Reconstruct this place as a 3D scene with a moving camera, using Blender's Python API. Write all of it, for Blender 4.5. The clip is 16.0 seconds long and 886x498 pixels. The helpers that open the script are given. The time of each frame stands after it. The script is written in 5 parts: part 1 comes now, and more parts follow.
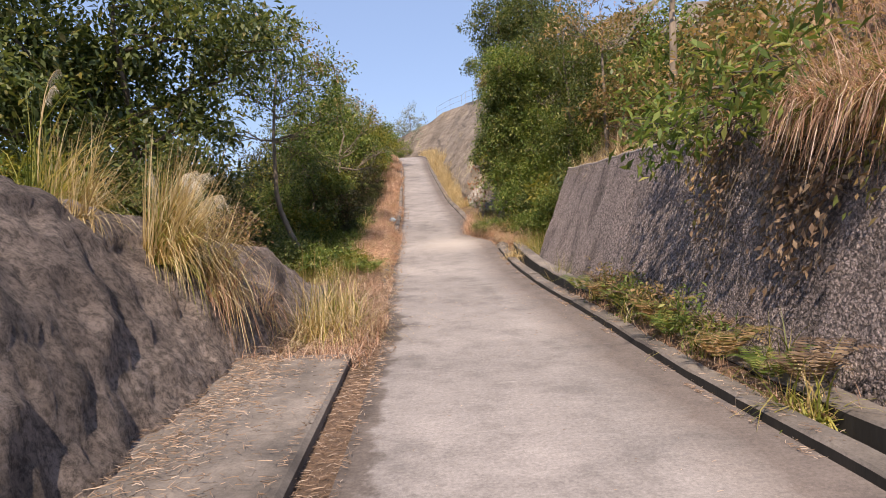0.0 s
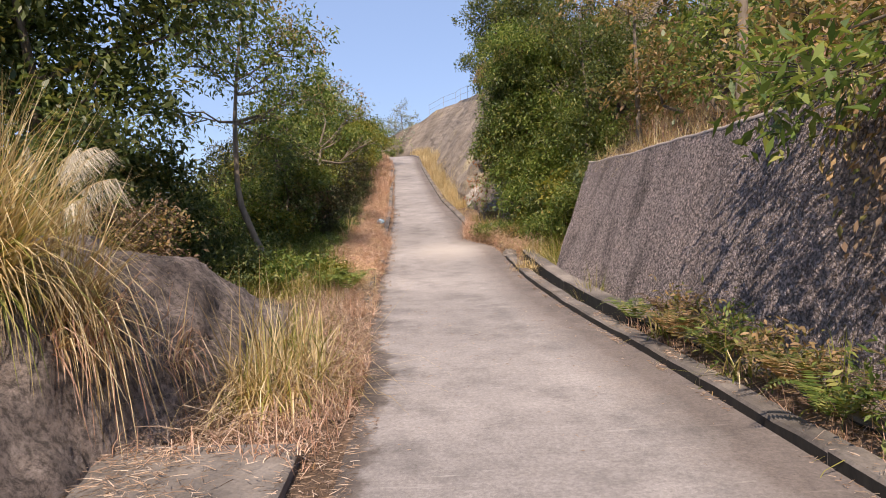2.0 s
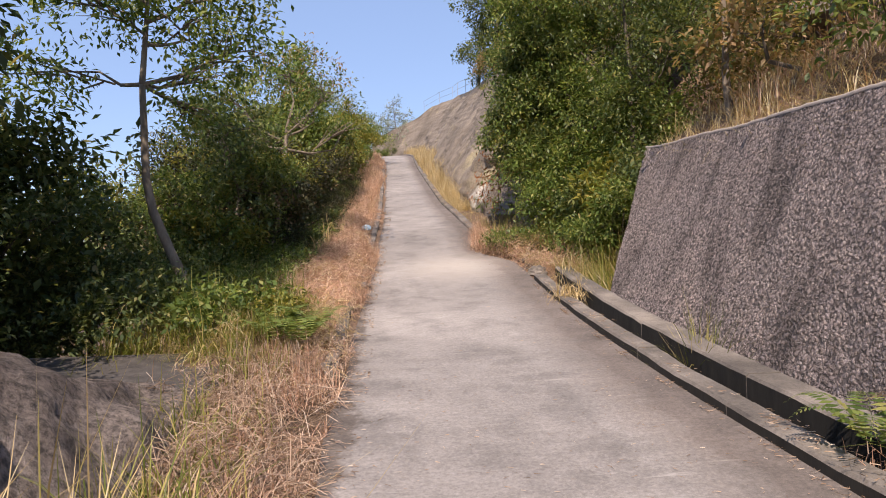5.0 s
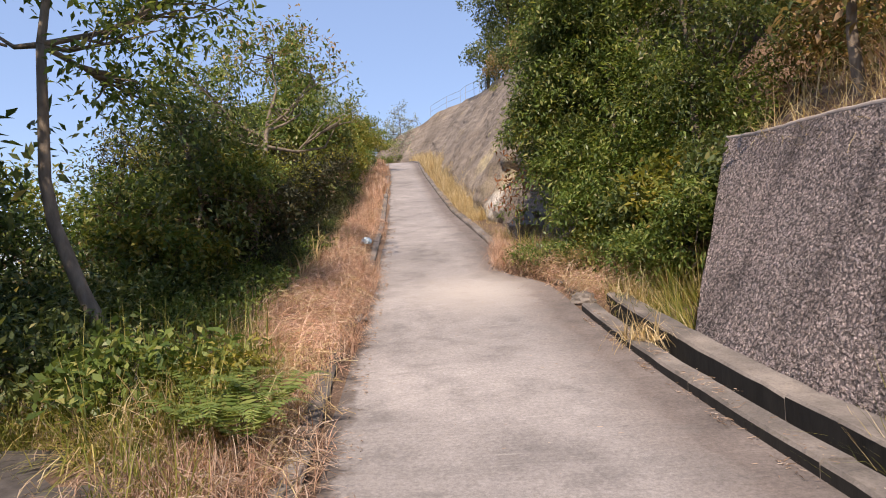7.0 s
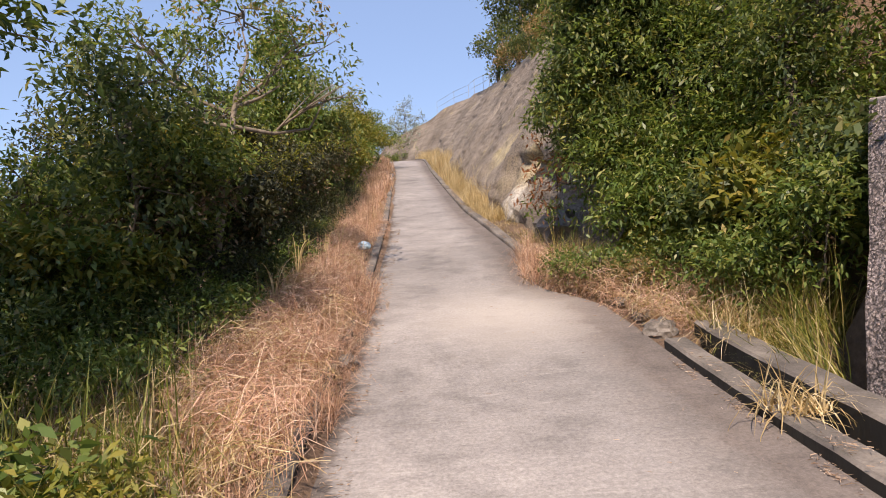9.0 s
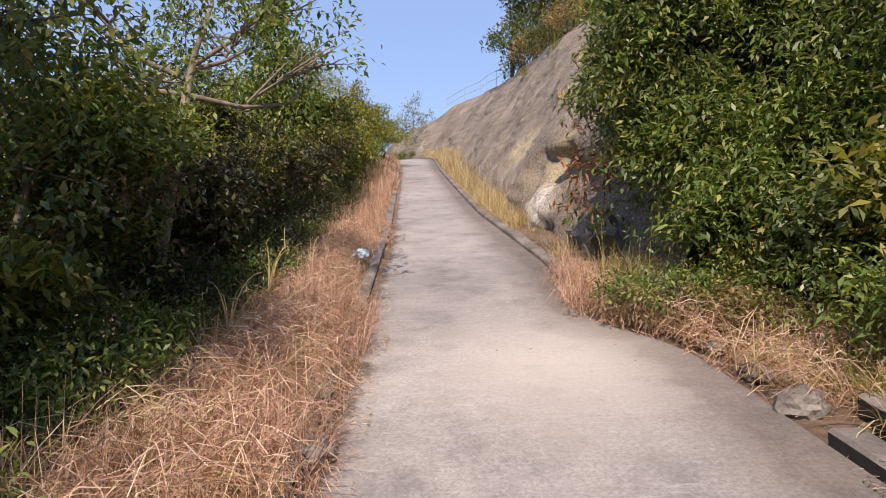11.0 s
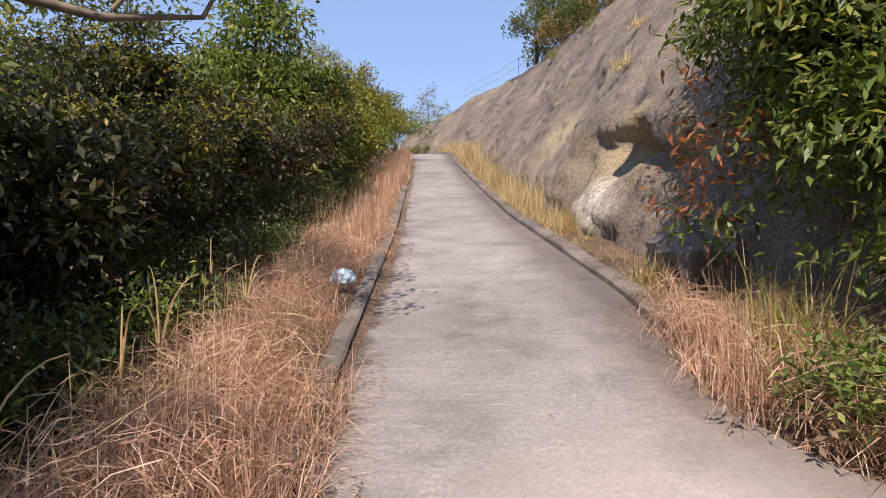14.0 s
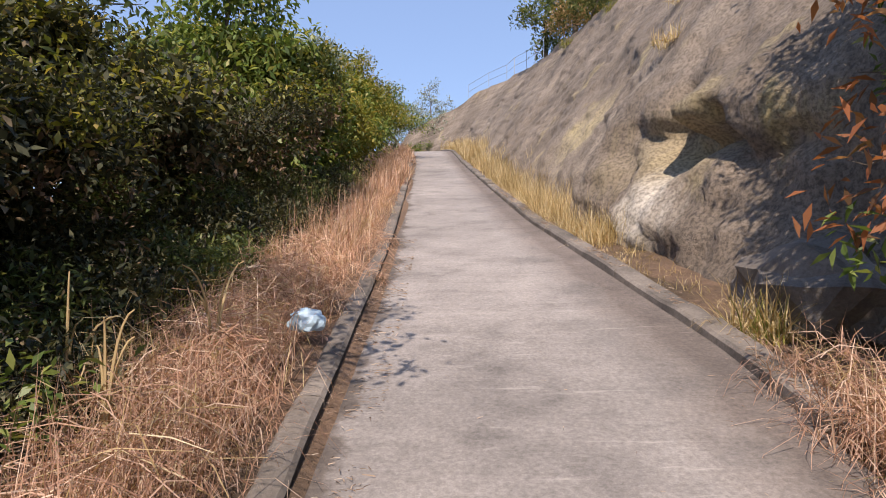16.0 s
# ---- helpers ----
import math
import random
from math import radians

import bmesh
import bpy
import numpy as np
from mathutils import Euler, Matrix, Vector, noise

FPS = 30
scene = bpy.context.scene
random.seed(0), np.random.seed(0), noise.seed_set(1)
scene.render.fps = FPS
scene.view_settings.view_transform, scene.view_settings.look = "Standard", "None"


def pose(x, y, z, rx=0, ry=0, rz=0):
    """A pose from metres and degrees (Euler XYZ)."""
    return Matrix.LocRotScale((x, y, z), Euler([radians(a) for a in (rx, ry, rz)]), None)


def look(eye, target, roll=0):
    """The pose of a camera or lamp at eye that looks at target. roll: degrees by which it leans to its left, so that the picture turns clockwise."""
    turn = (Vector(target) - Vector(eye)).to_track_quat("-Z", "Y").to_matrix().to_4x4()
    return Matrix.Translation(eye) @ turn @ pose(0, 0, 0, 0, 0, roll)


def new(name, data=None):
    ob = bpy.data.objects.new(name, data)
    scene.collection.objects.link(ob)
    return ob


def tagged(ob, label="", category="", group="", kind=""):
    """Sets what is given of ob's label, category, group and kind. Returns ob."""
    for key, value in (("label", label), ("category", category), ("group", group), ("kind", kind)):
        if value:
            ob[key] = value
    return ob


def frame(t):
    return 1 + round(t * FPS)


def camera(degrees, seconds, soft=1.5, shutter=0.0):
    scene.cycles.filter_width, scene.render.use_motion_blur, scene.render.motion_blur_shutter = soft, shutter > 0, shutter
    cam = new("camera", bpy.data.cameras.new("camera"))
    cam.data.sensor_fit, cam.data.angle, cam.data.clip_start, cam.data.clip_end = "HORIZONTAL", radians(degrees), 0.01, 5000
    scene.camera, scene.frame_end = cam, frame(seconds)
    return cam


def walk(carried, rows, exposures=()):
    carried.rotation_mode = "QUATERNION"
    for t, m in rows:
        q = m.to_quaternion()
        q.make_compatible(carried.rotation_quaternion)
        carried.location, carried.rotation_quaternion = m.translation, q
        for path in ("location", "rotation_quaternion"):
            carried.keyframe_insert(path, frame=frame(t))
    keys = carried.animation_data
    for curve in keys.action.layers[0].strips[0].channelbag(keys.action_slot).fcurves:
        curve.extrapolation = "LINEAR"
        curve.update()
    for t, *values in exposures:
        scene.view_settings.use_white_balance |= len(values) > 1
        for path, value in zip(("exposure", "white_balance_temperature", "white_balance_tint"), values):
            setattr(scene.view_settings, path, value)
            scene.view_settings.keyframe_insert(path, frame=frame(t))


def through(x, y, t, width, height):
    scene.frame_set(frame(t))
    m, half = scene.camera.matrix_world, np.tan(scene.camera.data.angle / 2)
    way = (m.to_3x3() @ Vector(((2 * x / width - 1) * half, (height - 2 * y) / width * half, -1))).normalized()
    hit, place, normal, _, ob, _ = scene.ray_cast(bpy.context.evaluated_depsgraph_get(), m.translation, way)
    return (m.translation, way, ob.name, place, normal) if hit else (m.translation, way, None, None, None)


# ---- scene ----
cam = camera(70.0, 16.0, soft=1.0)
PATH = [
    (0, (0.002, -0.002, 1.534), (0.002, 1.998, 1.543), -2.1),
    (0.5, (-0.062, 0.664, 1.541), (-0.054, 2.664, 1.551), -1.5),
    (1, (-0.088, 1.311, 1.558), (-0.074, 3.311, 1.564), -0.8),
    (1.5, (-0.114, 1.966, 1.599), (-0.088, 3.966, 1.608), -1.1),
    (2, (-0.145, 2.602, 1.654), (-0.113, 4.602, 1.671), -1.5),
    (2.5, (-0.172, 3.25, 1.708), (-0.145, 5.25, 1.727), -2.5),
    (3, (-0.202, 3.886, 1.749), (-0.152, 5.885, 1.773), -2.0),
    (5.5, (-0.268, 6.972, 1.973), (-0.219, 8.972, 2.001), -1.7),
    (6, (-0.306, 7.58, 2.023), (-0.263, 9.579, 2.064), -2.0),
    (6.5, (-0.308, 8.165, 2.072), (-0.267, 10.164, 2.113), -1.6),
    (7, (-0.342, 8.746, 2.119), (-0.309, 10.745, 2.175), -1.9),
    (7.5, (-0.351, 9.319, 2.163), (-0.326, 11.318, 2.233), -1.8),
    (8, (-0.391, 9.913, 2.206), (-0.381, 11.911, 2.27), -1.7),
    (8.5, (-0.399, 10.494, 2.25), (-0.384, 12.493, 2.309), -1.5),
    (9, (-0.445, 11.066, 2.279), (-0.43, 13.065, 2.339), -2.0),
    (11.5, (-0.578, 13.605, 2.538), (-0.583, 15.604, 2.603), -0.4),
    (12, (-0.577, 14.125, 2.592), (-0.59, 16.124, 2.653), -0.4),
    (12.5, (-0.574, 14.646, 2.644), (-0.581, 16.645, 2.699), 0.2),
    (13, (-0.586, 15.163, 2.693), (-0.601, 17.162, 2.747), 0.7),
    (13.5, (-0.631, 15.657, 2.737), (-0.656, 17.656, 2.797), 0.7),
    (14, (-0.672, 16.142, 2.792), (-0.716, 18.141, 2.852), -0.0),
    (14.5, (-0.732, 16.624, 2.847), (-0.775, 18.622, 2.902), 0.4),
    (15, (-0.745, 17.113, 2.91), (-0.788, 19.112, 2.958), 0.6),
    (15.5, (-0.784, 17.585, 2.979), (-0.83, 19.584, 3.027), 0.1),
    (16, (-0.792, 18.061, 3.046), (-0.839, 20.06, 3.103), 0.4),
]
walk(cam, [(t, look(eye, target, roll)) for t, eye, target, roll in PATH], [(0.0, 0.47, 7100, 18), (3.0, 0.47, 6950, 18), (5.5, 0.45, 6850, 18), (8.5, 0.45, 6980, 18), (12.0, 0.46, 6680, 19), (16.0, 0.43, 6720, 17)])

# ---- world, sun ----
SUN_DIR = Vector((0.12, 0.73, -0.80)).normalized()
world = bpy.data.worlds.new("sky")
scene.world = world
world.use_nodes = True
wn = world.node_tree
sky = wn.nodes.new("ShaderNodeTexSky")
sky.sky_type = "NISHITA"
sky.sun_disc = False
sky.sun_elevation = math.asin(-SUN_DIR.z)
sky.sun_rotation = math.atan2(-SUN_DIR.x, -SUN_DIR.y)
sky.air_density, sky.dust_density, sky.ozone_density = 1.0, 0.3, 3.0
haze = wn.nodes.new("ShaderNodeMix")
haze.data_type = "RGBA"
haze.inputs[0].default_value = 0.55
haze.inputs[7].default_value = (1.85, 2.75, 4.6, 1)
wn.links.new(sky.outputs[0], haze.inputs[6])
wn.links.new(haze.outputs[2], wn.nodes["Background"].inputs[0])
wn.nodes["Background"].inputs[1].default_value = 0.15
sun = new("sun", bpy.data.lights.new("sun", "SUN"))
sun.data.energy, sun.data.angle, sun.data.color = 4.8, radians(0.6), (1.0, 0.90, 0.76)
sun.matrix_world = look((0, 0, 30), Vector((0, 0, 30)) + SUN_DIR)

# ---- plan ----
ROAD_Y = [-40, -15, -1, 3, 7, 11, 15, 19, 24, 33, 45, 55, 59, 66, 90]
ROAD_Z = [-2.4, -0.9, -0.06, 0.18, 0.45, 0.80, 1.21, 1.88, 2.94, 4.96, 7.72, 9.95, 10.5, 10.9, 11.2]
LEFT_Y = [-40, 0, 4, 9, 10.5, 12.4, 15, 19, 22, 26, 33, 44, 52, 57, 62, 70, 90]
LEFT_X = [-.6, -.65, -.68, -.78, -.90, -.97, -1.17, -1.25, -1.36, -1.49, -1.87, -2.5, -3.3, -4.3, -7, -14, -30]
RIGHT_Y = [-40, 3.2, 5, 8.5, 11, 14, 16.6, 17.3, 18.2, 18.6, 19.0, 19.3, 20, 22, 24.3, 27.6, 34.5, 42, 52, 57, 62, 70, 90]
RIGHT_X = [2.5, 2.15, 2.0, 1.86, 1.66, 1.52, 1.46, 1.45, 1.38, 1.2, .92, .82, .82, .84, .60, .23, -.22, -.7, -1.15, -2.0, -4.5, -11, -26]


def soft(y, ys, vs, w):
    return sum(np.interp(np.asarray(y, float) + d * w, ys, vs) for d in (-1, -.5, 0, .5, 1)) / 5


def left_edge(y):
    return soft(y, LEFT_Y, LEFT_X, 0.7)


def right_edge(y):
    return soft(y, RIGHT_Y, RIGHT_X, 0.2)


def road_z(x, y):
    return soft(y, ROAD_Y, ROAD_Z, 2.0) + 0.03 * np.clip(x, -4, 4)


def lump(x, y, scale, seed=0.0):
    """Smooth uneven ground, about -1 to 1."""
    return noise.noise((x * scale + seed, y * scale - seed, seed * 1.7)) + 0.5 * noise.noise((x * scale * 2.3 - seed, y * scale * 2.3, seed))


def slope_start(y):
    """How far the cut slope stands back from the road's edge."""
    return float(np.interp(y, [15.9, 20, 22, 26, 32, 40, 60], [1.5, 1.25, 0.95, 0.75, 0.75, 0.8, 1.0]))


def slope_height(y):
    return float(np.interp(y, [-40, 6, 18, 24, 30, 36, 48, 60, 66, 90], [5, 6, 7.5, 7.2, 6.8, 6.0, 4.9, 4.4, 2.5, 1.0]))


def ground_z(x, y):
    """The height of the natural ground at a place."""
    base = float(road_z(x, y))
    l, r = float(left_edge(y)), float(right_edge(y))
    z = base - 0.04
    if x < l:
        d = l - x
        rise = float(np.interp(y, [6, 11, 13], [.03, .05, .11]))
        z = base + rise * min(d / .3, 1) + 0.05 * lump(x, y, 0.9, 3) * min(d, 1)
        fall = float(np.interp(y, [-20, 0, 11, 14, 30, 60], [.2, .2, .3, .5, .5, .4]))
        if d > 1.5:
            z -= fall * (d - 1.5) * min(1.0, (d - 1.5) / 3)
        z = max(z, base - 22 - 0.02 * d)
    elif x > r:
        d = x - r
        z = base - 0.02
        if y < 16.6 and 0.1 < d < 1.0:
            z = base - 0.45
        if y < 15.9:
            if d > 1.0:
                z = base - 0.3 + min(2.2, max(0, d - 1.25) * 4) + max(0, d - 1.8) * 0.62 + 0.1 * lump(x, y, 0.7, 2)
        else:
            s = slope_start(y)
            z += 0.04 * lump(x, y, 1.0, 5)
            if d > s + 0.5:
                z += (d - s - 0.5) * float(np.interp(y, [17, 20, 24], [.75, .85, 1.0]))
        z = min(z, base + slope_height(y) - 0.35)
    return z


def slab_edge(y):
    return float(np.interp(y, [11.3, 11.8, 12.4, 12.9], [-2.2, -2.02, -2.14, -2.4]))


def on_slab(x, y):
    """Whether a place lies on the old slab at the bank's end."""
    return 11.3 < y < 12.9 and -4.3 < x < slab_edge(y)


def surface_z(x, y):
    """The top of whatever lies on the ground at a place."""
    if -2.3 < x < -0.95 and 1.0 < y < 6.45:
        return float(road_z(-1, y)) + 0.14
    if on_slab(x, y):
        return float(road_z(-2.3, y)) + 0.10
    if left_edge(y) < x < right_edge(y):
        return float(road_z(x, y)) + 0.014
    if 0 < x - right_edge(y) < 0.2:
        return float(road_z(x, y)) + 0.11
    return ground_z(x, y)


# ---- materials ----
def material(name, build):
    m = bpy.data.materials.new(name)
    m.use_nodes = True
    nt = m.node_tree
    bsdf = nt.nodes["Principled BSDF"]
    build(nt, bsdf)
    return m


def node(nt, kind, **inputs):
    n = nt.nodes.new(kind)
    for key, value in inputs.items():
        n.inputs[key.replace("_", " ")].default_value = value
    return n


def texture(nt, scale, detail=6.0, rough=0.6, stretch=(1, 1, 1), kind="ShaderNodeTexNoise", turn=(0, 0, 0)):
    co = nt.nodes.new("ShaderNodeTexCoord")
    mp = nt.nodes.new("ShaderNodeMapping")
    mp.inputs["Scale"].default_value = stretch
    mp.inputs["Rotation"].default_value = turn
    nt.links.new(co.outputs["Object"], mp.inputs["Vector"])
    t = nt.nodes.new(kind)
    t.inputs["Scale"].default_value = scale
    if kind == "ShaderNodeTexNoise":
        t.inputs["Detail"].default_value = detail
        t.inputs["Roughness"].default_value = rough
    nt.links.new(mp.outputs[0], t.inputs["Vector"])
    return t


def ramp(nt, source, stops):
    r = nt.nodes.new("ShaderNodeValToRGB")
    while len(r.color_ramp.elements) < len(stops):
        r.color_ramp.elements.new(0.5)
    for e, (p, c) in zip(r.color_ramp.elements, stops):
        e.position = p
        e.color = (*c, 1) if len(c) == 3 else c
    nt.links.new(source, r.inputs[0])
    return r.outputs[0]


def mix(nt, a, b, factor, mode="MIX"):
    m = nt.nodes.new("ShaderNodeMix")
    m.data_type = "RGBA"
    m.blend_type = mode
    for sock, v in ((m.inputs[0], factor), (m.inputs[6], a), (m.inputs[7], b)):
        if isinstance(v, bpy.types.NodeSocket):
            nt.links.new(v, sock)
        else:
            sock.default_value = v if isinstance(v, (int, float)) else (*v, 1)
    return m.outputs[2]


def bump(nt, bsdf, source, strength, distance):
    b = nt.nodes.new("ShaderNodeBump")
    b.inputs["Strength"].default_value = strength
    b.inputs["Distance"].default_value = distance
    nt.links.new(source, b.inputs["Height"])
    before = bsdf.inputs["Normal"].links
    if before:
        nt.links.new(before[0].from_socket, b.inputs["Normal"])
    nt.links.new(b.outputs[0], bsdf.inputs["Normal"])


def half(nt, source):
    h = nt.nodes.new("ShaderNodeMath")
    h.operation = "MULTIPLY"
    h.inputs[1].default_value = 0.5
    nt.links.new(source, h.inputs[0])
    return h.outputs[0]


def grey(v):
    return (v, v, v)


def concrete_road(nt, b):
    big = texture(nt, 0.35, 5, 0.6)
    mid = texture(nt, 2.2, 7, 0.65)
    broom = texture(nt, 7, 5, 0.7, (0.35, 3.2, 1))
    fine = texture(nt, 160, 3, 0.6)
    grit = texture(nt, 38, 5, 0.8)
    c = ramp(nt, big.outputs[0], [(0.3, (.215, .195, .184)), (0.5, (.278, .252, .237)), (0.72, (.355, .322, .302))])
    c = mix(nt, c, ramp(nt, mid.outputs[0], [(0.3, grey(.60)), (0.5, grey(.98)), (0.75, grey(1.18))]), 0.8, "MULTIPLY")
    c = mix(nt, c, ramp(nt, broom.outputs[0], [(0.34, grey(.70)), (0.5, grey(.98)), (0.68, grey(1.2))]), 0.26, "MULTIPLY")
    c = mix(nt, c, ramp(nt, fine.outputs[0], [(0.35, grey(.75)), (0.6, grey(1.08))]), 0.5, "MULTIPLY")
    c = mix(nt, c, ramp(nt, grit.outputs[0], [(0.32, grey(.6)), (0.5, grey(1)), (0.66, grey(1.38))]), 0.75, "MULTIPLY")
    scuff = texture(nt, 3.2, 6, 0.75, (0.5, 5, 1))
    c = mix(nt, c, (.50, .46, .43), ramp(nt, scuff.outputs[0], [(0.6, grey(0)), (0.72, grey(.55))]))
    blot = texture(nt, 1.1, 7, 0.7, (1.0, 0.8, 1))
    c = mix(nt, c, ramp(nt, blot.outputs[0], [(0.3, grey(.58)), (0.44, grey(1))]), 0.7, "MULTIPLY")
    # dirt gathered along both edges
    uv = nt.nodes.new("ShaderNodeUVMap")
    sep = nt.nodes.new("ShaderNodeSeparateXYZ")
    nt.links.new(uv.outputs[0], sep.inputs[0])
    wob = nt.nodes.new("ShaderNodeMath")
    wob.operation = "MULTIPLY_ADD"
    nt.links.new(mid.outputs[0], wob.inputs[0])
    wob.inputs[1].default_value = 0.22
    nt.links.new(sep.outputs[0], wob.inputs[2])
    dirt = ramp(nt, wob.outputs[0], [(0.11, (.36, .32, .29)), (0.165, (.50, .46, .43)), (0.19, grey(.9)), (0.32, grey(1)), (0.82, grey(1)), (0.97, (.74, .70, .67)), (1.0, (.58, .53, .50))])
    c = mix(nt, c, dirt, 1.0, "MULTIPLY")
    # a paler, sandier stretch
    co = nt.nodes.new("ShaderNodeTexCoord")
    far = nt.nodes.new("ShaderNodeMapping")
    far.inputs["Location"].default_value = (-0.14, -7.2, -0.4)
    far.inputs["Scale"].default_value = (0.55, 0.4, 0.2)
    nt.links.new(co.outputs["Object"], far.inputs["Vector"])
    gone = nt.nodes.new("ShaderNodeVectorMath")
    gone.operation = "LENGTH"
    nt.links.new(far.outputs[0], gone.inputs[0])
    edge = nt.nodes.new("ShaderNodeMath")
    edge.operation = "MULTIPLY_ADD"
    nt.links.new(mid.outputs[0], edge.inputs[0])
    edge.inputs[1].default_value = 0.7
    nt.links.new(gone.outputs["Value"], edge.inputs[2])
    c = mix(nt, c, (.47, .415, .365), ramp(nt, edge.outputs[0], [(0.5, grey(.58)), (1.0, grey(0))]))
    nt.links.new(c, b.inputs["Base Color"])
    b.inputs["Roughness"].default_value = 0.92
    bump(nt, b, broom.outputs[0], 0.16, 0.006)
    bump(nt, b, fine.outputs[0], 0.4, 0.004)


def old_concrete(nt, b):
    big = texture(nt, 1.3, 6, 0.65)
    fine = texture(nt, 45, 6, 0.7)
    c = ramp(nt, big.outputs[0], [(0.3, (.075, .065, .058)), (0.5, (.165, .143, .125)), (0.7, (.30, .26, .225))])
    c = mix(nt, c, ramp(nt, fine.outputs[0], [(0.3, grey(.55)), (0.6, grey(1.1))]), 0.7, "MULTIPLY")
    nt.links.new(c, b.inputs["Base Color"])
    b.inputs["Roughness"].default_value = 0.95
    bump(nt, b, fine.outputs[0], 0.6, 0.01)


def shotcrete_dark(nt, b):
    big = texture(nt, 0.9, 6, 0.6)
    streak = texture(nt, 2.4, 6, 0.7, (1.0, 1.5, 0.6))
    fine = texture(nt, 15, 9, 0.85)
    pits = texture(nt, 6, 6, 0.7)
    c = ramp(nt, big.outputs[0], [(0.32, (.115, .088, .077)), (0.5, (.275, .22, .19)), (0.72, (.44, .36, .315))])
    c = mix(nt, c, ramp(nt, streak.outputs[0], [(0.35, grey(.45)), (0.55, grey(1)), (0.75, grey(1.3))]), 0.7, "MULTIPLY")
    c = mix(nt, c, ramp(nt, fine.outputs[0], [(0.42, grey(.30)), (0.5, grey(.95)), (0.58, grey(1.5))]), 0.9, "MULTIPLY")
    nt.links.new(c, b.inputs["Base Color"])
    b.inputs["Roughness"].default_value = 0.95
    bump(nt, b, pits.outputs[0], 0.9, 0.08)
    bump(nt, b, fine.outputs[0], 1.0, 0.05)


def shotcrete_pale(nt, b):
    big = texture(nt, 0.45, 6, 0.6)
    streak = texture(nt, 1.1, 7, 0.7, (1.0, 2.2, 0.35), turn=(0.35, 0, 0))
    stain = texture(nt, 0.8, 4, 0.6, (1, 1, 0.6))
    fine = texture(nt, 22, 7, 0.75)
    c = ramp(nt, big.outputs[0], [(0.3, (.125, .10, .078)), (0.5, (.20, .16, .125)), (0.72, (.28, .23, .18))])
    c = mix(nt, c, ramp(nt, streak.outputs[0], [(0.3, grey(.5)), (0.52, grey(1)), (0.75, grey(1.25))]), 0.7, "MULTIPLY")
    c = mix(nt, c, (.50, .41, .20), ramp(nt, stain.outputs[0], [(0.6, grey(0)), (0.72, grey(.6))]))
    # lime and ochre seepage round the hollow
    co = nt.nodes.new("ShaderNodeTexCoord")
    for place, size, color, most in (((1.7, 25.6, 4.5), (.5, .55, 1.0), (.42, .34, .19), .6), ((1.45, 25.5, 3.7), (.7, 1.0, 1.1), (.52, .475, .41), .9), ((1.45, 30.3, 5.7), (.5, .6, .8), (.46, .38, .21), .55), ((1.8, 23.5, 4.4), (.9, 1.6, 1.6), (.50, .40, .17), .75)):
        mp = nt.nodes.new("ShaderNodeMapping")
        mp.inputs["Location"].default_value = [-p * k for p, k in zip(place, size)]
        mp.inputs["Scale"].default_value = size
        nt.links.new(co.outputs["Object"], mp.inputs["Vector"])
        ln = nt.nodes.new("ShaderNodeVectorMath")
        ln.operation = "LENGTH"
        nt.links.new(mp.outputs[0], ln.inputs[0])
        ad = nt.nodes.new("ShaderNodeMath")
        ad.operation = "MULTIPLY_ADD"
        nt.links.new(streak.outputs[0], ad.inputs[0])
        ad.inputs[1].default_value = 1.6
        nt.links.new(ln.outputs["Value"], ad.inputs[2])
        c = mix(nt, c, color, ramp(nt, half(nt, ad.outputs[0]), [(0.48, grey(most)), (0.78, grey(0))]))
    c = mix(nt, c, ramp(nt, fine.outputs[0], [(0.42, grey(.5)), (0.5, grey(.97)), (0.58, grey(1.3))]), 0.85, "MULTIPLY")
    nt.links.new(c, b.inputs["Base Color"])
    b.inputs["Roughness"].default_value = 0.95
    bump(nt, b, fine.outputs[0], 0.9, 0.03)


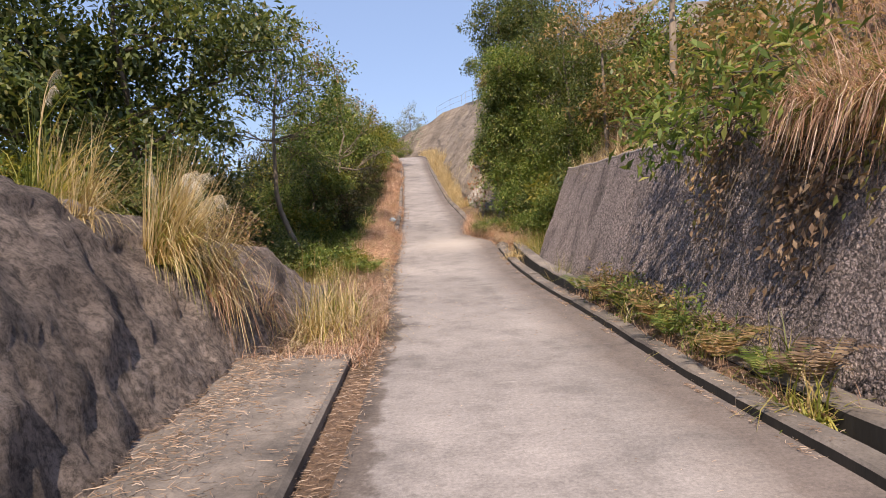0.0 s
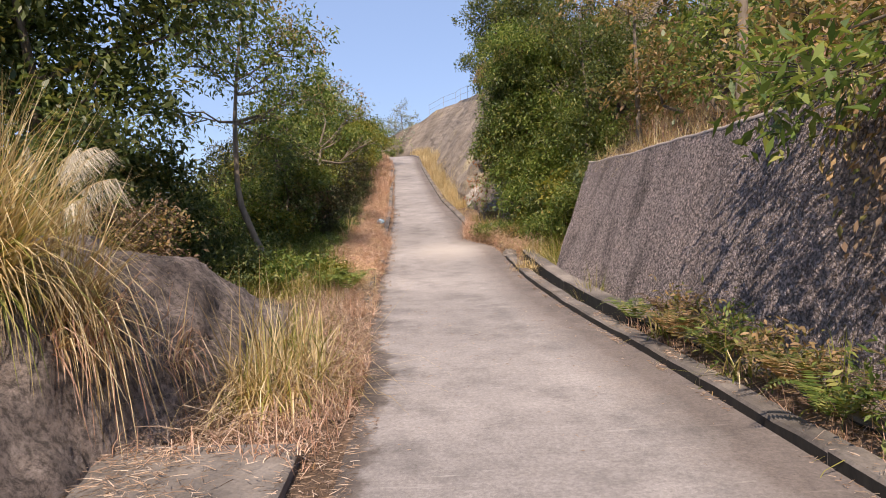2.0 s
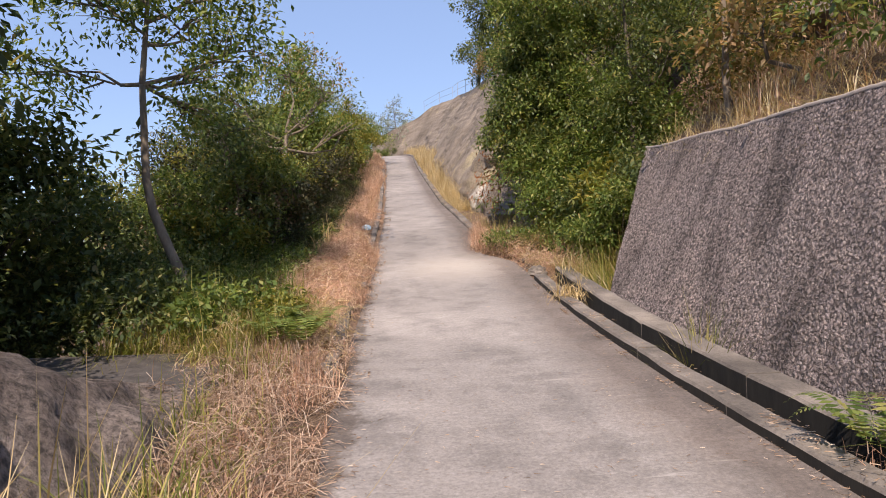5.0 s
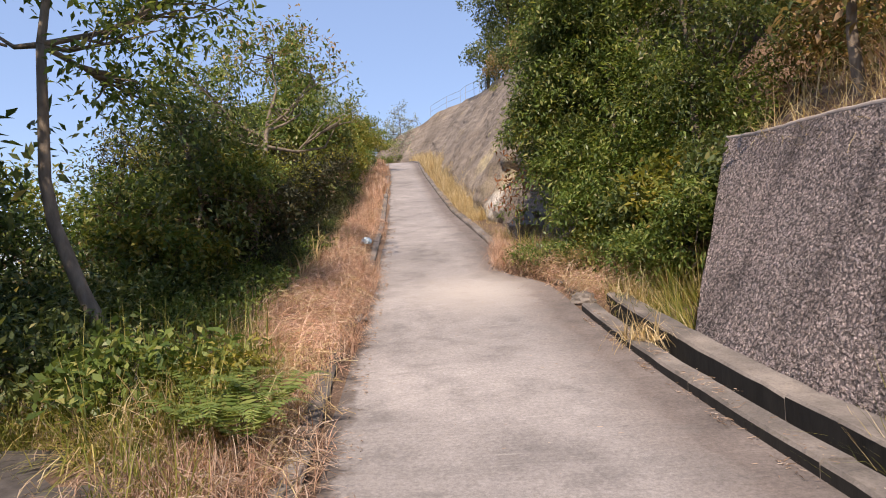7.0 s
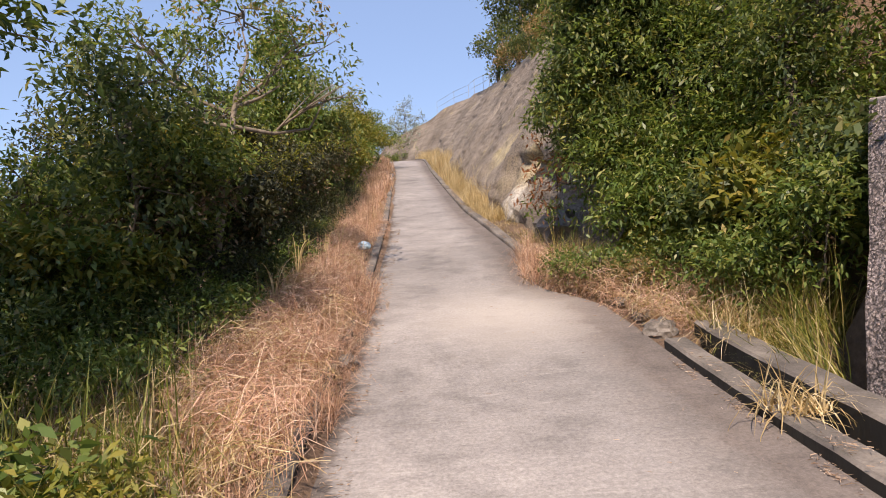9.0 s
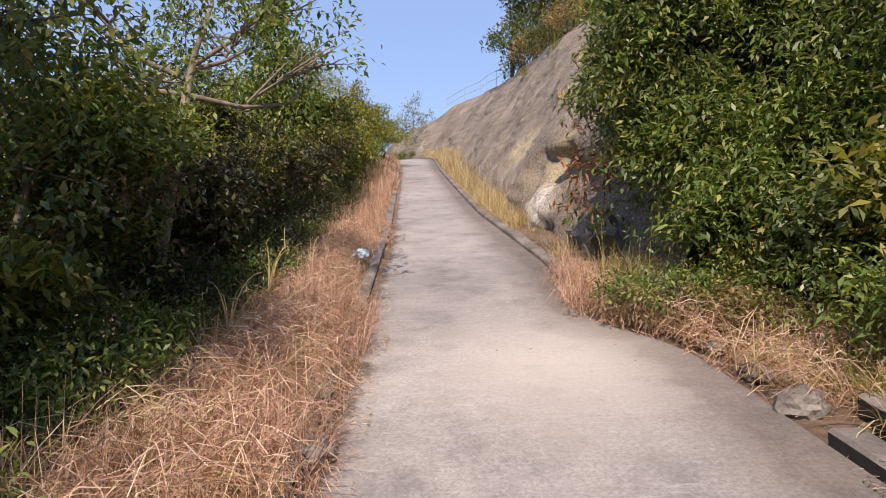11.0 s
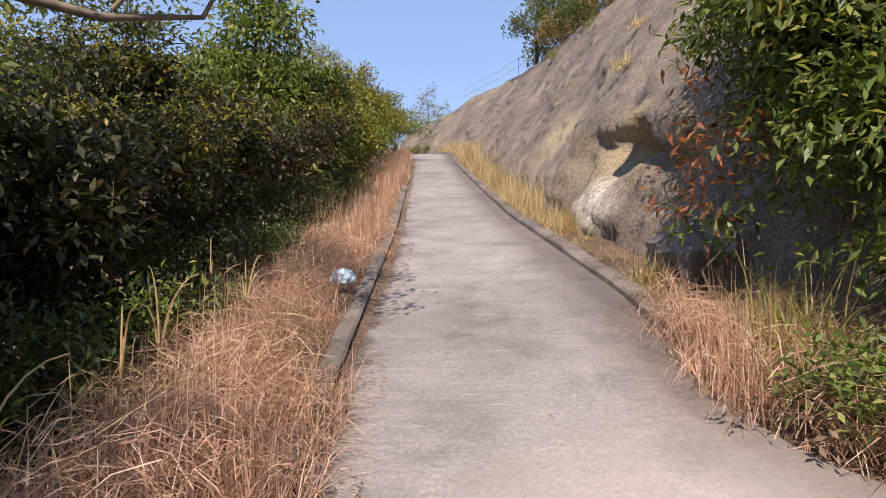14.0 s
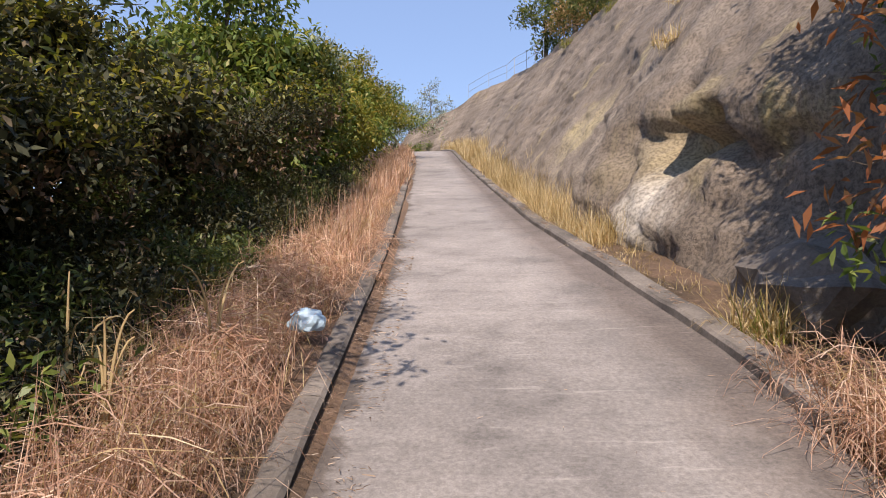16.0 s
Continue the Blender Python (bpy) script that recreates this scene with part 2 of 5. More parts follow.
def pebbled(nt, b):
    cells = texture(nt, 33, kind="ShaderNodeTexVoronoi")
    warp = texture(nt, 30, 3, 0.6)
    push = nt.nodes.new("ShaderNodeVectorMath")
    push.operation = "MULTIPLY_ADD"
    nt.links.new(warp.outputs["Color"], push.inputs[0])
    push.inputs[1].default_value = (.07, .07, .07)
    nt.links.new(cells.inputs["Vector"].links[0].from_socket, push.inputs[2])
    nt.links.new(push.outputs[0], cells.inputs["Vector"])
    each = nt.nodes.new("ShaderNodeSeparateColor")
    nt.links.new(cells.outputs["Color"], each.inputs[0])
    big = texture(nt, 0.8, 6, 0.6)
    streak = texture(nt, 1.6, 6, 0.65, (1, 1.4, 0.12))
    fine = texture(nt, 70, 4, 0.6)
    c = ramp(nt, cells.outputs["Distance"], [(0.0, (.56, .487, .465)), (0.4, (.44, .382, .366)), (0.75, (.10, .088, .086))])
    c = mix(nt, c, ramp(nt, each.outputs[0], [(0, grey(.7)), (0.6, grey(1)), (1, grey(1.4))]), 1.0, "MULTIPLY")
    c = mix(nt, c, ramp(nt, streak.outputs[0], [(0.36, grey(.38)), (0.5, grey(1)), (0.75, grey(1.2))]), 0.75, "MULTIPLY")
    c = mix(nt, c, ramp(nt, big.outputs[0], [(0.3, (1.06, .99, 1.0)), (0.6, (1.28, 1.16, 1.13))]), 0.7, "MULTIPLY")
    nt.links.new(c, b.inputs["Base Color"])
    b.inputs["Roughness"].default_value = 0.9
    inv = ramp(nt, cells.outputs["Distance"], [(0, grey(1)), (0.8, grey(0))])
    bump(nt, b, inv, 1.0, 0.08)
    bump(nt, b, fine.outputs[0], 0.4, 0.006)


def soil(nt, b):
    big = texture(nt, 0.7, 6, 0.6)
    fine = texture(nt, 14, 8, 0.75)
    c = ramp(nt, big.outputs[0], [(0.35, (.10, .068, .042)), (0.5, (.19, .12, .078)), (0.68, (.28, .18, .12))])
    c = mix(nt, c, ramp(nt, fine.outputs[0], [(0.3, grey(.4)), (0.62, grey(1.25))]), 0.85, "MULTIPLY")
    nt.links.new(c, b.inputs["Base Color"])
    b.inputs["Roughness"].default_value = 1.0
    bump(nt, b, fine.outputs[0], 1.0, 0.05)


def bark(base):
    def build(nt, b):
        t = texture(nt, 9, 6, 0.7, (1, 1, 0.25))
        c = ramp(nt, t.outputs[0], [(0.3, tuple(v * .45 for v in base)), (0.55, base), (0.75, tuple(v * 1.5 for v in base))])
        nt.links.new(c, b.inputs["Base Color"])
        b.inputs["Roughness"].default_value = 0.95
        bump(nt, b, t.outputs[0], 0.7, 0.01)
    return build


def leafy(stops, through=0.35, gloss=0.45):
    """Leaves or blades: a colour for each, some light passing through."""
    def build(nt, b):
        g = nt.nodes.new("ShaderNodeNewGeometry")
        c = ramp(nt, g.outputs["Random Per Island"], stops)
        big = texture(nt, 1.1, 3, 0.5)
        c = mix(nt, c, ramp(nt, big.outputs[0], [(0.3, grey(.72)), (0.7, grey(1.25))]), 0.8, "MULTIPLY")
        nt.links.new(c, b.inputs["Base Color"])
        b.inputs["Roughness"].default_value = gloss
        b.inputs["Specular IOR Level"].default_value = 0.35
        tr = nt.nodes.new("ShaderNodeBsdfTranslucent")
        nt.links.new(mix(nt, c, (1.25, 1.2, .7), 1.0, "MULTIPLY"), tr.inputs["Color"])
        ms = nt.nodes.new("ShaderNodeMixShader")
        ms.inputs[0].default_value = through
        nt.links.new(b.outputs[0], ms.inputs[1])
        nt.links.new(tr.outputs[0], ms.inputs[2])
        nt.links.new(ms.outputs[0], nt.nodes["Material Output"].inputs[0])
    return build


def plain(color, rough=0.6, metal=0.0):
    def build(nt, b):
        t = texture(nt, 12, 5, 0.6)
        nt.links.new(mix(nt, color, ramp(nt, t.outputs[0], [(0.3, grey(.75)), (0.7, grey(1.1))]), 0.7, "MULTIPLY"), b.inputs["Base Color"])
        b.inputs["Roughness"].default_value = rough
        b.inputs["Metallic"].default_value = metal
    return build


M_ROAD = material("road_concrete", concrete_road)
M_OLD = material("weathered_concrete", old_concrete)
M_DARK = material("dark_shotcrete", shotcrete_dark)
M_PALE = material("pale_shotcrete", shotcrete_pale)
M_WALL = material("pebbled_render", pebbled)
M_SOIL = material("dry_soil", soil)
M_BARK = material("grey_bark", bark((.12, .095, .072)))
M_BARK_PALE = material("pale_bark", bark((.20, .16, .12)))
M_LEAF = material("green_leaf", leafy([(0, (.06, .10, .024)), (.45, (.135, .20, .05)), (.8, (.24, .29, .08)), (1, (.38, .36, .13))], .4, .4))
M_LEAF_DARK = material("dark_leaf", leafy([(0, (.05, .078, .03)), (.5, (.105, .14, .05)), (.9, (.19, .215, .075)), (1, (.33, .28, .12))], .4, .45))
M_LEAF_YELLOW = material("yellow_green_leaf", leafy([(0, (.11, .13, .022)), (.5, (.21, .215, .04)), (.85, (.32, .28, .06)), (1, (.42, .31, .09))], .4, .5))
M_LEAF_RUST = material("rusty_leaf", leafy([(0, (.10, .125, .034)), (.35, (.21, .185, .07)), (.7, (.37, .24, .12)), (1, (.50, .33, .19))], .4, .55))
# aerial haze is put into this leaf colour, paler and bluer
M_LEAF_HAZED = material("hazed_leaf", leafy([(0, (.22, .27, .25)), (.6, (.30, .35, .31)), (1, (.40, .42, .36))], .35, .5))
M_STRAW = material("golden_straw", leafy([(0, (.30, .205, .09)), (.4, (.50, .37, .19)), (.8, (.65, .52, .31)), (1, (.76, .66, .46))], .3, .6))
M_PINK = material("reddish_dry_grass", leafy([(0, (.23, .125, .085)), (.35, (.47, .28, .20)), (.7, (.63, .41, .305)), (1, (.78, .61, .49))], .3, .6))
M_GRASS = material("green_grass", leafy([(0, (.08, .105, .018)), (.4, (.18, .205, .04)), (.7, (.33, .31, .08)), (1, (.54, .43, .17))], .35, .5))
M_LITTER = material("dry_litter", leafy([(0, (.17, .11, .075)), (.5, (.36, .25, .18)), (.8, (.48, .35, .26)), (1, (.60, .49, .40))], .15, .8))
M_FERN = material("fern_green", leafy([(0, (.10, .15, .035)), (.5, (.18, .245, .06)), (1, (.29, .33, .10))], .35, .5))
M_PLUME = material("pale_plume", leafy([(0, (.50, .44, .36)), (.5, (.66, .60, .52)), (1, (.80, .76, .68))], .35, .6))
# leaf colour darkened to stand for shade under the thicket's canopy
M_LEAF_SHADE = material("shaded_olive_leaf", leafy([(0, (.024, .028, .015)), (.5, (.055, .06, .03)), (.9, (.10, .10, .05)), (1, (.18, .135, .08))], .25, .6))
M_COPING = material("pale_mortar", plain((.40, .335, .29), .9))
# near-black for kerb sides: moss, and the side's shade put into the colour
M_MOSS_SHADE = material("mossy_shaded_concrete", bark((.026, .023, .019)))
M_SLAB = material("dark_slab_concrete", bark((.075, .066, .062)))
M_LEAF_BROWN = material("withered_leaf", leafy([(0, (.08, .052, .036)), (.5, (.18, .118, .078)), (1, (.31, .22, .14))], .25, .7))
M_LEAF_RED = material("reddened_leaf", leafy([(0, (.12, .07, .035)), (.4, (.28, .11, .05)), (.8, (.42, .16, .08)), (1, (.50, .28, .14))], .4, .55))
M_BAG = material("pale_plastic", plain((.40, .54, .66), .6))
M_WHITE = material("white_scrap", plain((.75, .74, .72), .6))
M_STEEL = material("galvanised_steel", plain((.42, .46, .52), .45, .8))


# ---- mesh helpers ----
def mesh_of(name, verts, faces, mat, smooth=False):
    me = bpy.data.meshes.new(name)
    me.from_pydata([tuple(v) for v in verts], [], faces)
    me.materials.append(mat)
    if smooth:
        me.polygons.foreach_set("use_smooth", [True] * len(me.polygons))
    me.update()
    return me


def quads_mesh(name, verts, mat):
    """A mesh of loose four-cornered pieces; verts is (n, 4, 3)."""
    v = np.asarray(verts, float).reshape(-1, 3)
    n = len(v) // 4
    me = bpy.data.meshes.new(name)
    me.vertices.add(4 * n)
    me.vertices.foreach_set("co", v.ravel())
    me.loops.add(4 * n)
    me.loops.foreach_set("vertex_index", np.arange(4 * n))
    me.polygons.add(n)
    me.polygons.foreach_set("loop_start", np.arange(0, 4 * n, 4))
    me.materials.append(mat)
    me.update(calc_edges=True)
    return me


def part(name, me, parent, label=""):
    ob = new(name, me)
    ob.parent = parent
    if label:
        ob["label"] = label
    return ob


def thing(name, place, label, category, group="", kind=""):
    ob = new(name)
    ob.location = place
    ob.empty_display_size = 0.1
    return tagged(ob, label, category, group, kind)


def grid(name, us, vs, fn, mat, smooth=True):
    verts = [fn(u, v) for u in us for v in vs]
    m = len(vs)
    faces = [(i * m + j, (i + 1) * m + j, (i + 1) * m + j + 1, i * m + j + 1) for i in range(len(us) - 1) for j in range(m - 1)]
    return mesh_of(name, verts, faces, mat, smooth)


def tube(points, radii, sides=7):
    """Vertices and faces of a round limb along points."""
    verts, faces = [], []
    pts = [Vector(p) for p in points]
    for i, (p, r) in enumerate(zip(pts, radii)):
        d = (pts[min(i + 1, len(pts) - 1)] - pts[max(i - 1, 0)]).normalized()
        a = d.orthogonal().normalized() if i == 0 else (a - d * a.dot(d)).normalized()
        b = d.cross(a)
        for k in range(sides):
            w = 2 * math.pi * k / sides
            verts.append(p + (a * math.cos(w) + b * math.sin(w)) * r)
    for i in range(len(pts) - 1):
        for k in range(sides):
            n = (k + 1) % sides
            faces.append((i * sides + k, i * sides + n, (i + 1) * sides + n, (i + 1) * sides + k))
    faces.append(tuple(range((len(pts) - 1) * sides, len(pts) * sides)))
    return verts, faces


def joined(tubes):
    verts, faces = [], []
    for v, f in tubes:
        o = len(verts)
        verts += v
        faces += [tuple(i + o for i in q) for q in f]
    return verts, faces


def leaf_quads(rng, centres, out, size, slim=0.42, droop=0.25, spread=1.0):
    """One folded leaf at each centre, pointing roughly along out."""
    n = len(centres)
    d = out + rng.normal(0, 0.55 * spread, (n, 3))
    d[:, 2] -= droop
    d /= np.linalg.norm(d, axis=1)[:, None] + 1e-9
    side = np.cross(d, np.array([0, 0, 1.0]) + rng.normal(0, 0.45, (n, 3)))
    side /= np.linalg.norm(side, axis=1)[:, None] + 1e-9
    up = np.cross(side, d)
    L = size * rng.uniform(0.65, 1.3, (n, 1))
    w = L * slim * 0.5
    a = centres
    c = centres + d * L - up * L * 0.12
    mid = centres + d * L * 0.48 + up * L * 0.06
    return np.stack([a, mid + side * w, c, mid - side * w], axis=1)


def crown_leaves(rng, clumps, n, size, slim=0.42, tuft=14, droop=0.25):
    """Leaves in tufts spread unevenly over rough ellipsoids (x, y, z, rx, ry, rz)."""
    vol = np.array([c[3] * c[4] + c[4] * c[5] + c[3] * c[5] for c in clumps])
    out = []
    for c, share in zip(clumps, vol / vol.sum()):
        m = max(3, int(n * share / tuft))
        v = rng.normal(0, 1, (m, 3))
        v /= np.linalg.norm(v, axis=1)[:, None]
        v[:, 2] = np.where(v[:, 2] < -0.5, -v[:, 2], v[:, 2])
        r = 0.4 + 0.75 * rng.random(m) ** 0.8
        r *= 1 + 0.3 * np.sin(v[:, 0] * 5 + c[0]) * np.cos(v[:, 2] * 6 + c[1])
        tips = np.array(c[:3]) + v * r[:, None] * np.array(c[3:6])
        centre = np.repeat(tips, tuft, axis=0) + rng.normal(0, size * 0.9, (m * tuft, 3))
        outward = np.repeat(v, tuft, axis=0) * 0.6 + rng.normal(0, 0.6, (m * tuft, 3))
        out.append(leaf_quads(rng, centre, outward, size, slim, droop))
    return np.concatenate(out)


def limbs(rng, base, clumps, girth, bend=0.25, forks=3, stem=None):
    """Trunk to the crown's middle and limbs to each clump."""
    base = Vector(base)
    mean = sum((Vector(c[:3]) for c in clumps), Vector()) / len(clumps)
    low = min(c[2] - c[5] for c in clumps)
    fork = base.lerp(mean, 0.5)
    fork.z = max(base.z + 0.3, min(fork.z, 0.5 * (low + mean.z)))
    tubes = []
    k = Vector((rng.normal(0, bend), rng.normal(0, bend), 0))
    pts = [base - Vector((0, 0, 0.35)), base.lerp(fork, .3) + k * .6, base.lerp(fork, .65) + k, fork]
    if stem:
        pts = [Vector(p) for p in stem]
        fork = pts[-1]
    tubes.append(tube(pts, list(np.linspace(girth * 1.25, girth * .68, len(pts))), 8))
    crest = Vector((mean.x, mean.y, max(c[2] for c in clumps)))
    leader = [fork, fork.lerp(crest, .4) + Vector(rng.normal(0, bend * .5, 3)), fork.lerp(crest, .75) + Vector(rng.normal(0, bend * .6, 3)), crest]
    tubes.append(tube(leader, [girth * .66, girth * .48, girth * .28, girth * .08], 7))
    for c in clumps:
        e = Vector(c[:3]) + Vector((0, 0, c[5] * 0.35))
        j = Vector(rng.normal(0, bend * .8, 3))
        reach = math.hypot(e.x - fork.x, e.y - fork.y)
        k = min(0.92, max(0.0, (e.z - 0.9 * reach - fork.z) / max(0.1, crest.z - fork.z))) * 3
        n0 = min(2, int(k))
        start = leader[n0].lerp(leader[n0 + 1], k - n0)
        g = girth * (.5 - .12 * k)
        m1, m2 = start.lerp(e, .35) + j * .5 - Vector((0, 0, .06 * reach)), start.lerp(e, .7) + j
        tubes.append(tube([start, m1, m2, e], [g, g * .75, g * .5, girth * .08], 6))
        for _ in range(forks):
            v = Vector(rng.normal(0, 1, 3)).normalized()
            v.z = abs(v.z) * .8
            tip = Vector(c[:3]) + Vector((v.x * c[3], v.y * c[4], v.z * c[5])) * .85
            s = m1.lerp(e, rng.random() * .8)
            tubes.append(tube([s, s.lerp(tip, .5) + Vector(rng.normal(0, .08, 3)), tip], [girth * .25, girth * .15, girth * .05], 5))
    return joined(tubes)


def tree(name, base, clumps, n, size, mat, label, category="tree", girth=0.08, bark_mat=None, seed=1, slim=0.42, forks=3, group="", droop=0.25, extra=(), stem=None):
    """A woody plant; clumps are (dx, dy, dz, rx, ry, rz) from its base."""
    rng = np.random.default_rng(seed)
    base = (base[0], base[1], base[2] if len(base) > 2 else ground_z(base[0], base[1]))
    ob = thing(name, base, label, category, group)
    v, f = limbs(rng, (0, 0, 0), clumps, girth, 0.2, forks, stem)
    wood = part("trunk", mesh_of("trunk", v, f, bark_mat or M_BARK, True), ob)
    if name in ("weed", "undergrowth"):
        wood.name, wood["kind"] = "stalk", "stuff"
    part("crown", quads_mesh("crown", crown_leaves(rng, clumps, n, size, slim, droop=droop), mat), ob)
    for xmat, xclumps, xn, xlabel in extra:
        part("extra_crown", quads_mesh("extra_crown", crown_leaves(rng, xclumps, xn, size, slim, droop=droop), xmat), ob, xlabel)
    return ob


def blades(rng, roots, height, lean, width, segs=3, bend=0.8, aim=None, aim_by=0.0):
    """Curved grass blades from roots (n, 3)."""
    n = len(roots)
    a = rng.uniform(0, 2 * math.pi, n)
    h = height * rng.uniform(0.4, 1.3, n)
    d = np.stack([np.cos(a), np.sin(a), np.zeros(n)], 1)
    if aim is not None:
        d = d * (1 - aim_by) + np.array(aim) * aim_by
    side = np.stack([-np.sin(a), np.cos(a), np.zeros(n)], 1)
    tilt = lean * 0.6 * rng.uniform(-0.3, 2.0, n)
    curl = lean * bend * 1.25 * rng.uniform(0.0, 1.9, n)
    # walk along each blade, leaning further over as it goes
    run, up = np.zeros(n), np.zeros(n)
    line, step = [(run.copy(), up.copy())], 1.0 / segs
    for s in range(segs):
        ang = np.minimum(tilt + curl * (s + 0.5) * step, 2.75)
        run, up = run + np.sin(ang) * h * step, up + np.cos(ang) * h * step
        line.append((run.copy(), up.copy()))
    out = []
    for s in range(segs):
        row = []
        for k in (s, s + 1):
            o, z = line[k]
            p = roots + d * o[:, None]
            p[:, 2] = roots[:, 2] + z
            w = (width * (1 - k / segs) ** 0.7 + 0.0006) * 0.5
            row.append((p - side * w, p + side * w))
        out.append(np.stack([row[0][0], row[0][1], row[1][1], row[1][0]], axis=1))
    # The pieces of one blade share its colour by lying in one island.
    return np.stack(out, axis=1)


def blade_mesh(name, b, mat):
    """A mesh from blades(): each blade one connected strip."""
    n, segs = b.shape[:2]
    rows = np.concatenate([b[:, :, :2], b[:, -1:, [3, 2]]], axis=1)
    v = rows.reshape(-1, 3)
    k = 2 * (segs + 1)
    base = (np.arange(n) * k)[:, None]
    strip = np.array([[2 * s, 2 * s + 1, 2 * s + 3, 2 * s + 2] for s in range(segs)])
    faces = (base[:, :, None] + strip[None]).reshape(-1)
    me = bpy.data.meshes.new(name)
    me.vertices.add(len(v))
    me.vertices.foreach_set("co", v.ravel())
    me.loops.add(len(faces))
    me.loops.foreach_set("vertex_index", faces)
    me.polygons.add(len(faces) // 4)
    me.polygons.foreach_set("loop_start", np.arange(0, len(faces), 4))
    me.materials.append(mat)
    me.update(calc_edges=True)
    return me


def clump(name, place, n, height, radius, mat, label, lean=0.6, width=0.012, seed=1, bend=1.2, aim=None, aim_by=0.0, segs=4, second=None):
    rng = np.random.default_rng(seed)
    z = place[2] if len(place) > 2 else surface_z(place[0], place[1])
    r = radius * np.sqrt(rng.random(n))
    a = rng.uniform(0, 2 * math.pi, n)
    roots = np.stack([r * np.cos(a), r * np.sin(a), np.full(n, -0.04)], 1)
    ob = thing(name, (place[0], place[1], z), label, "grass")
    part("tuft", blade_mesh("tuft", blades(rng, roots, height, lean, width, segs, bend, aim, aim_by), mat), ob)
    if second:
        m = n // 2
        part("dry_tuft" if second is M_STRAW else "fresh_tuft", blade_mesh("tuft", blades(rng, roots[:m].copy(), height * .8, lean * 1.2, width, segs, bend, aim, aim_by), second), ob)
    return ob


def spread(name, label, category, spots, height, lean, width, mat, seed, segs=3, bend=0.7, aim=None, aim_by=0.0):
    """Uncountable grass on the ground at the spots (n, 2)."""
    rng = np.random.default_rng(seed)
    spots = [(x, y) for x, y in spots if not on_slab(x, y) or rng.random() < .03]
    roots = np.array([(x, y, surface_z(x, y) - 0.015) for x, y in spots])
    b = blades(rng, roots, height, lean, width, segs, bend, aim, aim_by)
    grow = np.array([0.95 + 0.75 * lump(x, y, 0.9, 31) for x, y in spots])
    grow = np.clip(grow, 0.45, 1.6)[:, None, None]
    b[..., 2] = roots[:, 2][:, None, None] + (b[..., 2] - roots[:, 2][:, None, None]) * grow
    me = blade_mesh(name, b, mat)
    return tagged(new(name, me), label, category, "", "stuff")


def tangle(label, spots, tall, length, width, mat, seed, name="straw", flat=False):
    """Broken stalks lying every way over one another in the standing grass."""
    rng = np.random.default_rng(seed)
    n = len(spots)
    z = np.array([surface_z(x, y) for x, y in spots])
    p = np.stack([spots[:, 0], spots[:, 1], z + (.008 if flat else .03) + tall * rng.random(n) ** 1.5], 1)
    a, e = rng.uniform(0, 2 * math.pi, n), rng.normal(.05, .1, n) if flat else rng.normal(.25, .5, n)
    d = np.stack([np.cos(a) * np.cos(e), np.sin(a) * np.cos(e), np.sin(e)], 1)
    L = length * rng.uniform(.4, 1.4, (n, 1))
    w = rng.normal(0, 1, (n, 3))
    w -= d * (w * d).sum(1)[:, None]
    w *= width / np.linalg.norm(w, axis=1)[:, None]
    sag = np.array([0, 0, 1.0]) * L * rng.uniform(.0 if flat else .05, .03 if flat else .25, (n, 1))
    r0, r1, r2 = p - d * L * .5 - sag, p, p + d * L * .5 - sag
    one = np.stack([r0 - w, r0 + w, r1 + w, r1 - w], 1)
    two = np.stack([r1 - w, r1 + w, r2 + w * .4, r2 - w * .4], 1)
    me = blade_mesh(name, np.stack([one, two], 1), mat)
    return tagged(new(name, me), label, "litter" if flat else "grass", "", "stuff")


# ---- ground and road ----
def axis_steps(pairs):
    out = []
    for a, b, s in pairs:
        out += list(np.arange(a, b, s))
    return out + [pairs[-1][1]]


xs = axis_steps([(-3000, -300, 900), (-300, -40, 40), (-40, -10, 3), (-10, -4, 0.6), (-4, 5, 0.25), (5, 12, 0.8), (12, 60, 6), (60, 300, 60), (300, 3000, 900)])
ys = axis_steps([(-3000, -300, 900), (-300, -30, 45), (-30, 0, 3), (0, 30, 0.3), (30, 66, 1.0), (66, 120, 9), (120, 300, 45), (300, 3000, 900)])
tagged(new("ground", grid("ground", xs, ys, lambda x, y: (x, y, ground_z(x, y)), M_SOIL)), "dry brown soil with leaf litter", "ground", "", "structure")

road = tagged(new("road"), "narrow pale grey concrete lane with broomed surface", "road", "", "structure")
JOINTS = [-12, -6, -1, 4.4, 9.9, 15.2, 18.3, 23.5, 28.5, 33.5, 39, 45, 51, 57, 63, 70]
for a, b in zip(JOINTS[:-1], JOINTS[1:]):
    vs = np.linspace(a + 0.0006, b - 0.0006, 26)
    us = np.linspace(0, 1, 9)

    def slab_point(v, u):
        l, r = float(left_edge(v)) - 0.13 * min(1, max(0, (v - 9) / 3)), float(right_edge(v))
        x = l + (r - l) * u
        return (x, v, float(road_z(x, v)) + 0.012)
    me = grid("slab", list(vs), list(us), slab_point, M_ROAD)
    me.flip_normals()
    uvs = me.uv_layers.new(name="across")
    for loop in me.loops:
        uvs.data[loop.index].uv = ((loop.vertex_index % 9) / 8, 0)
    part("slab", me, road)


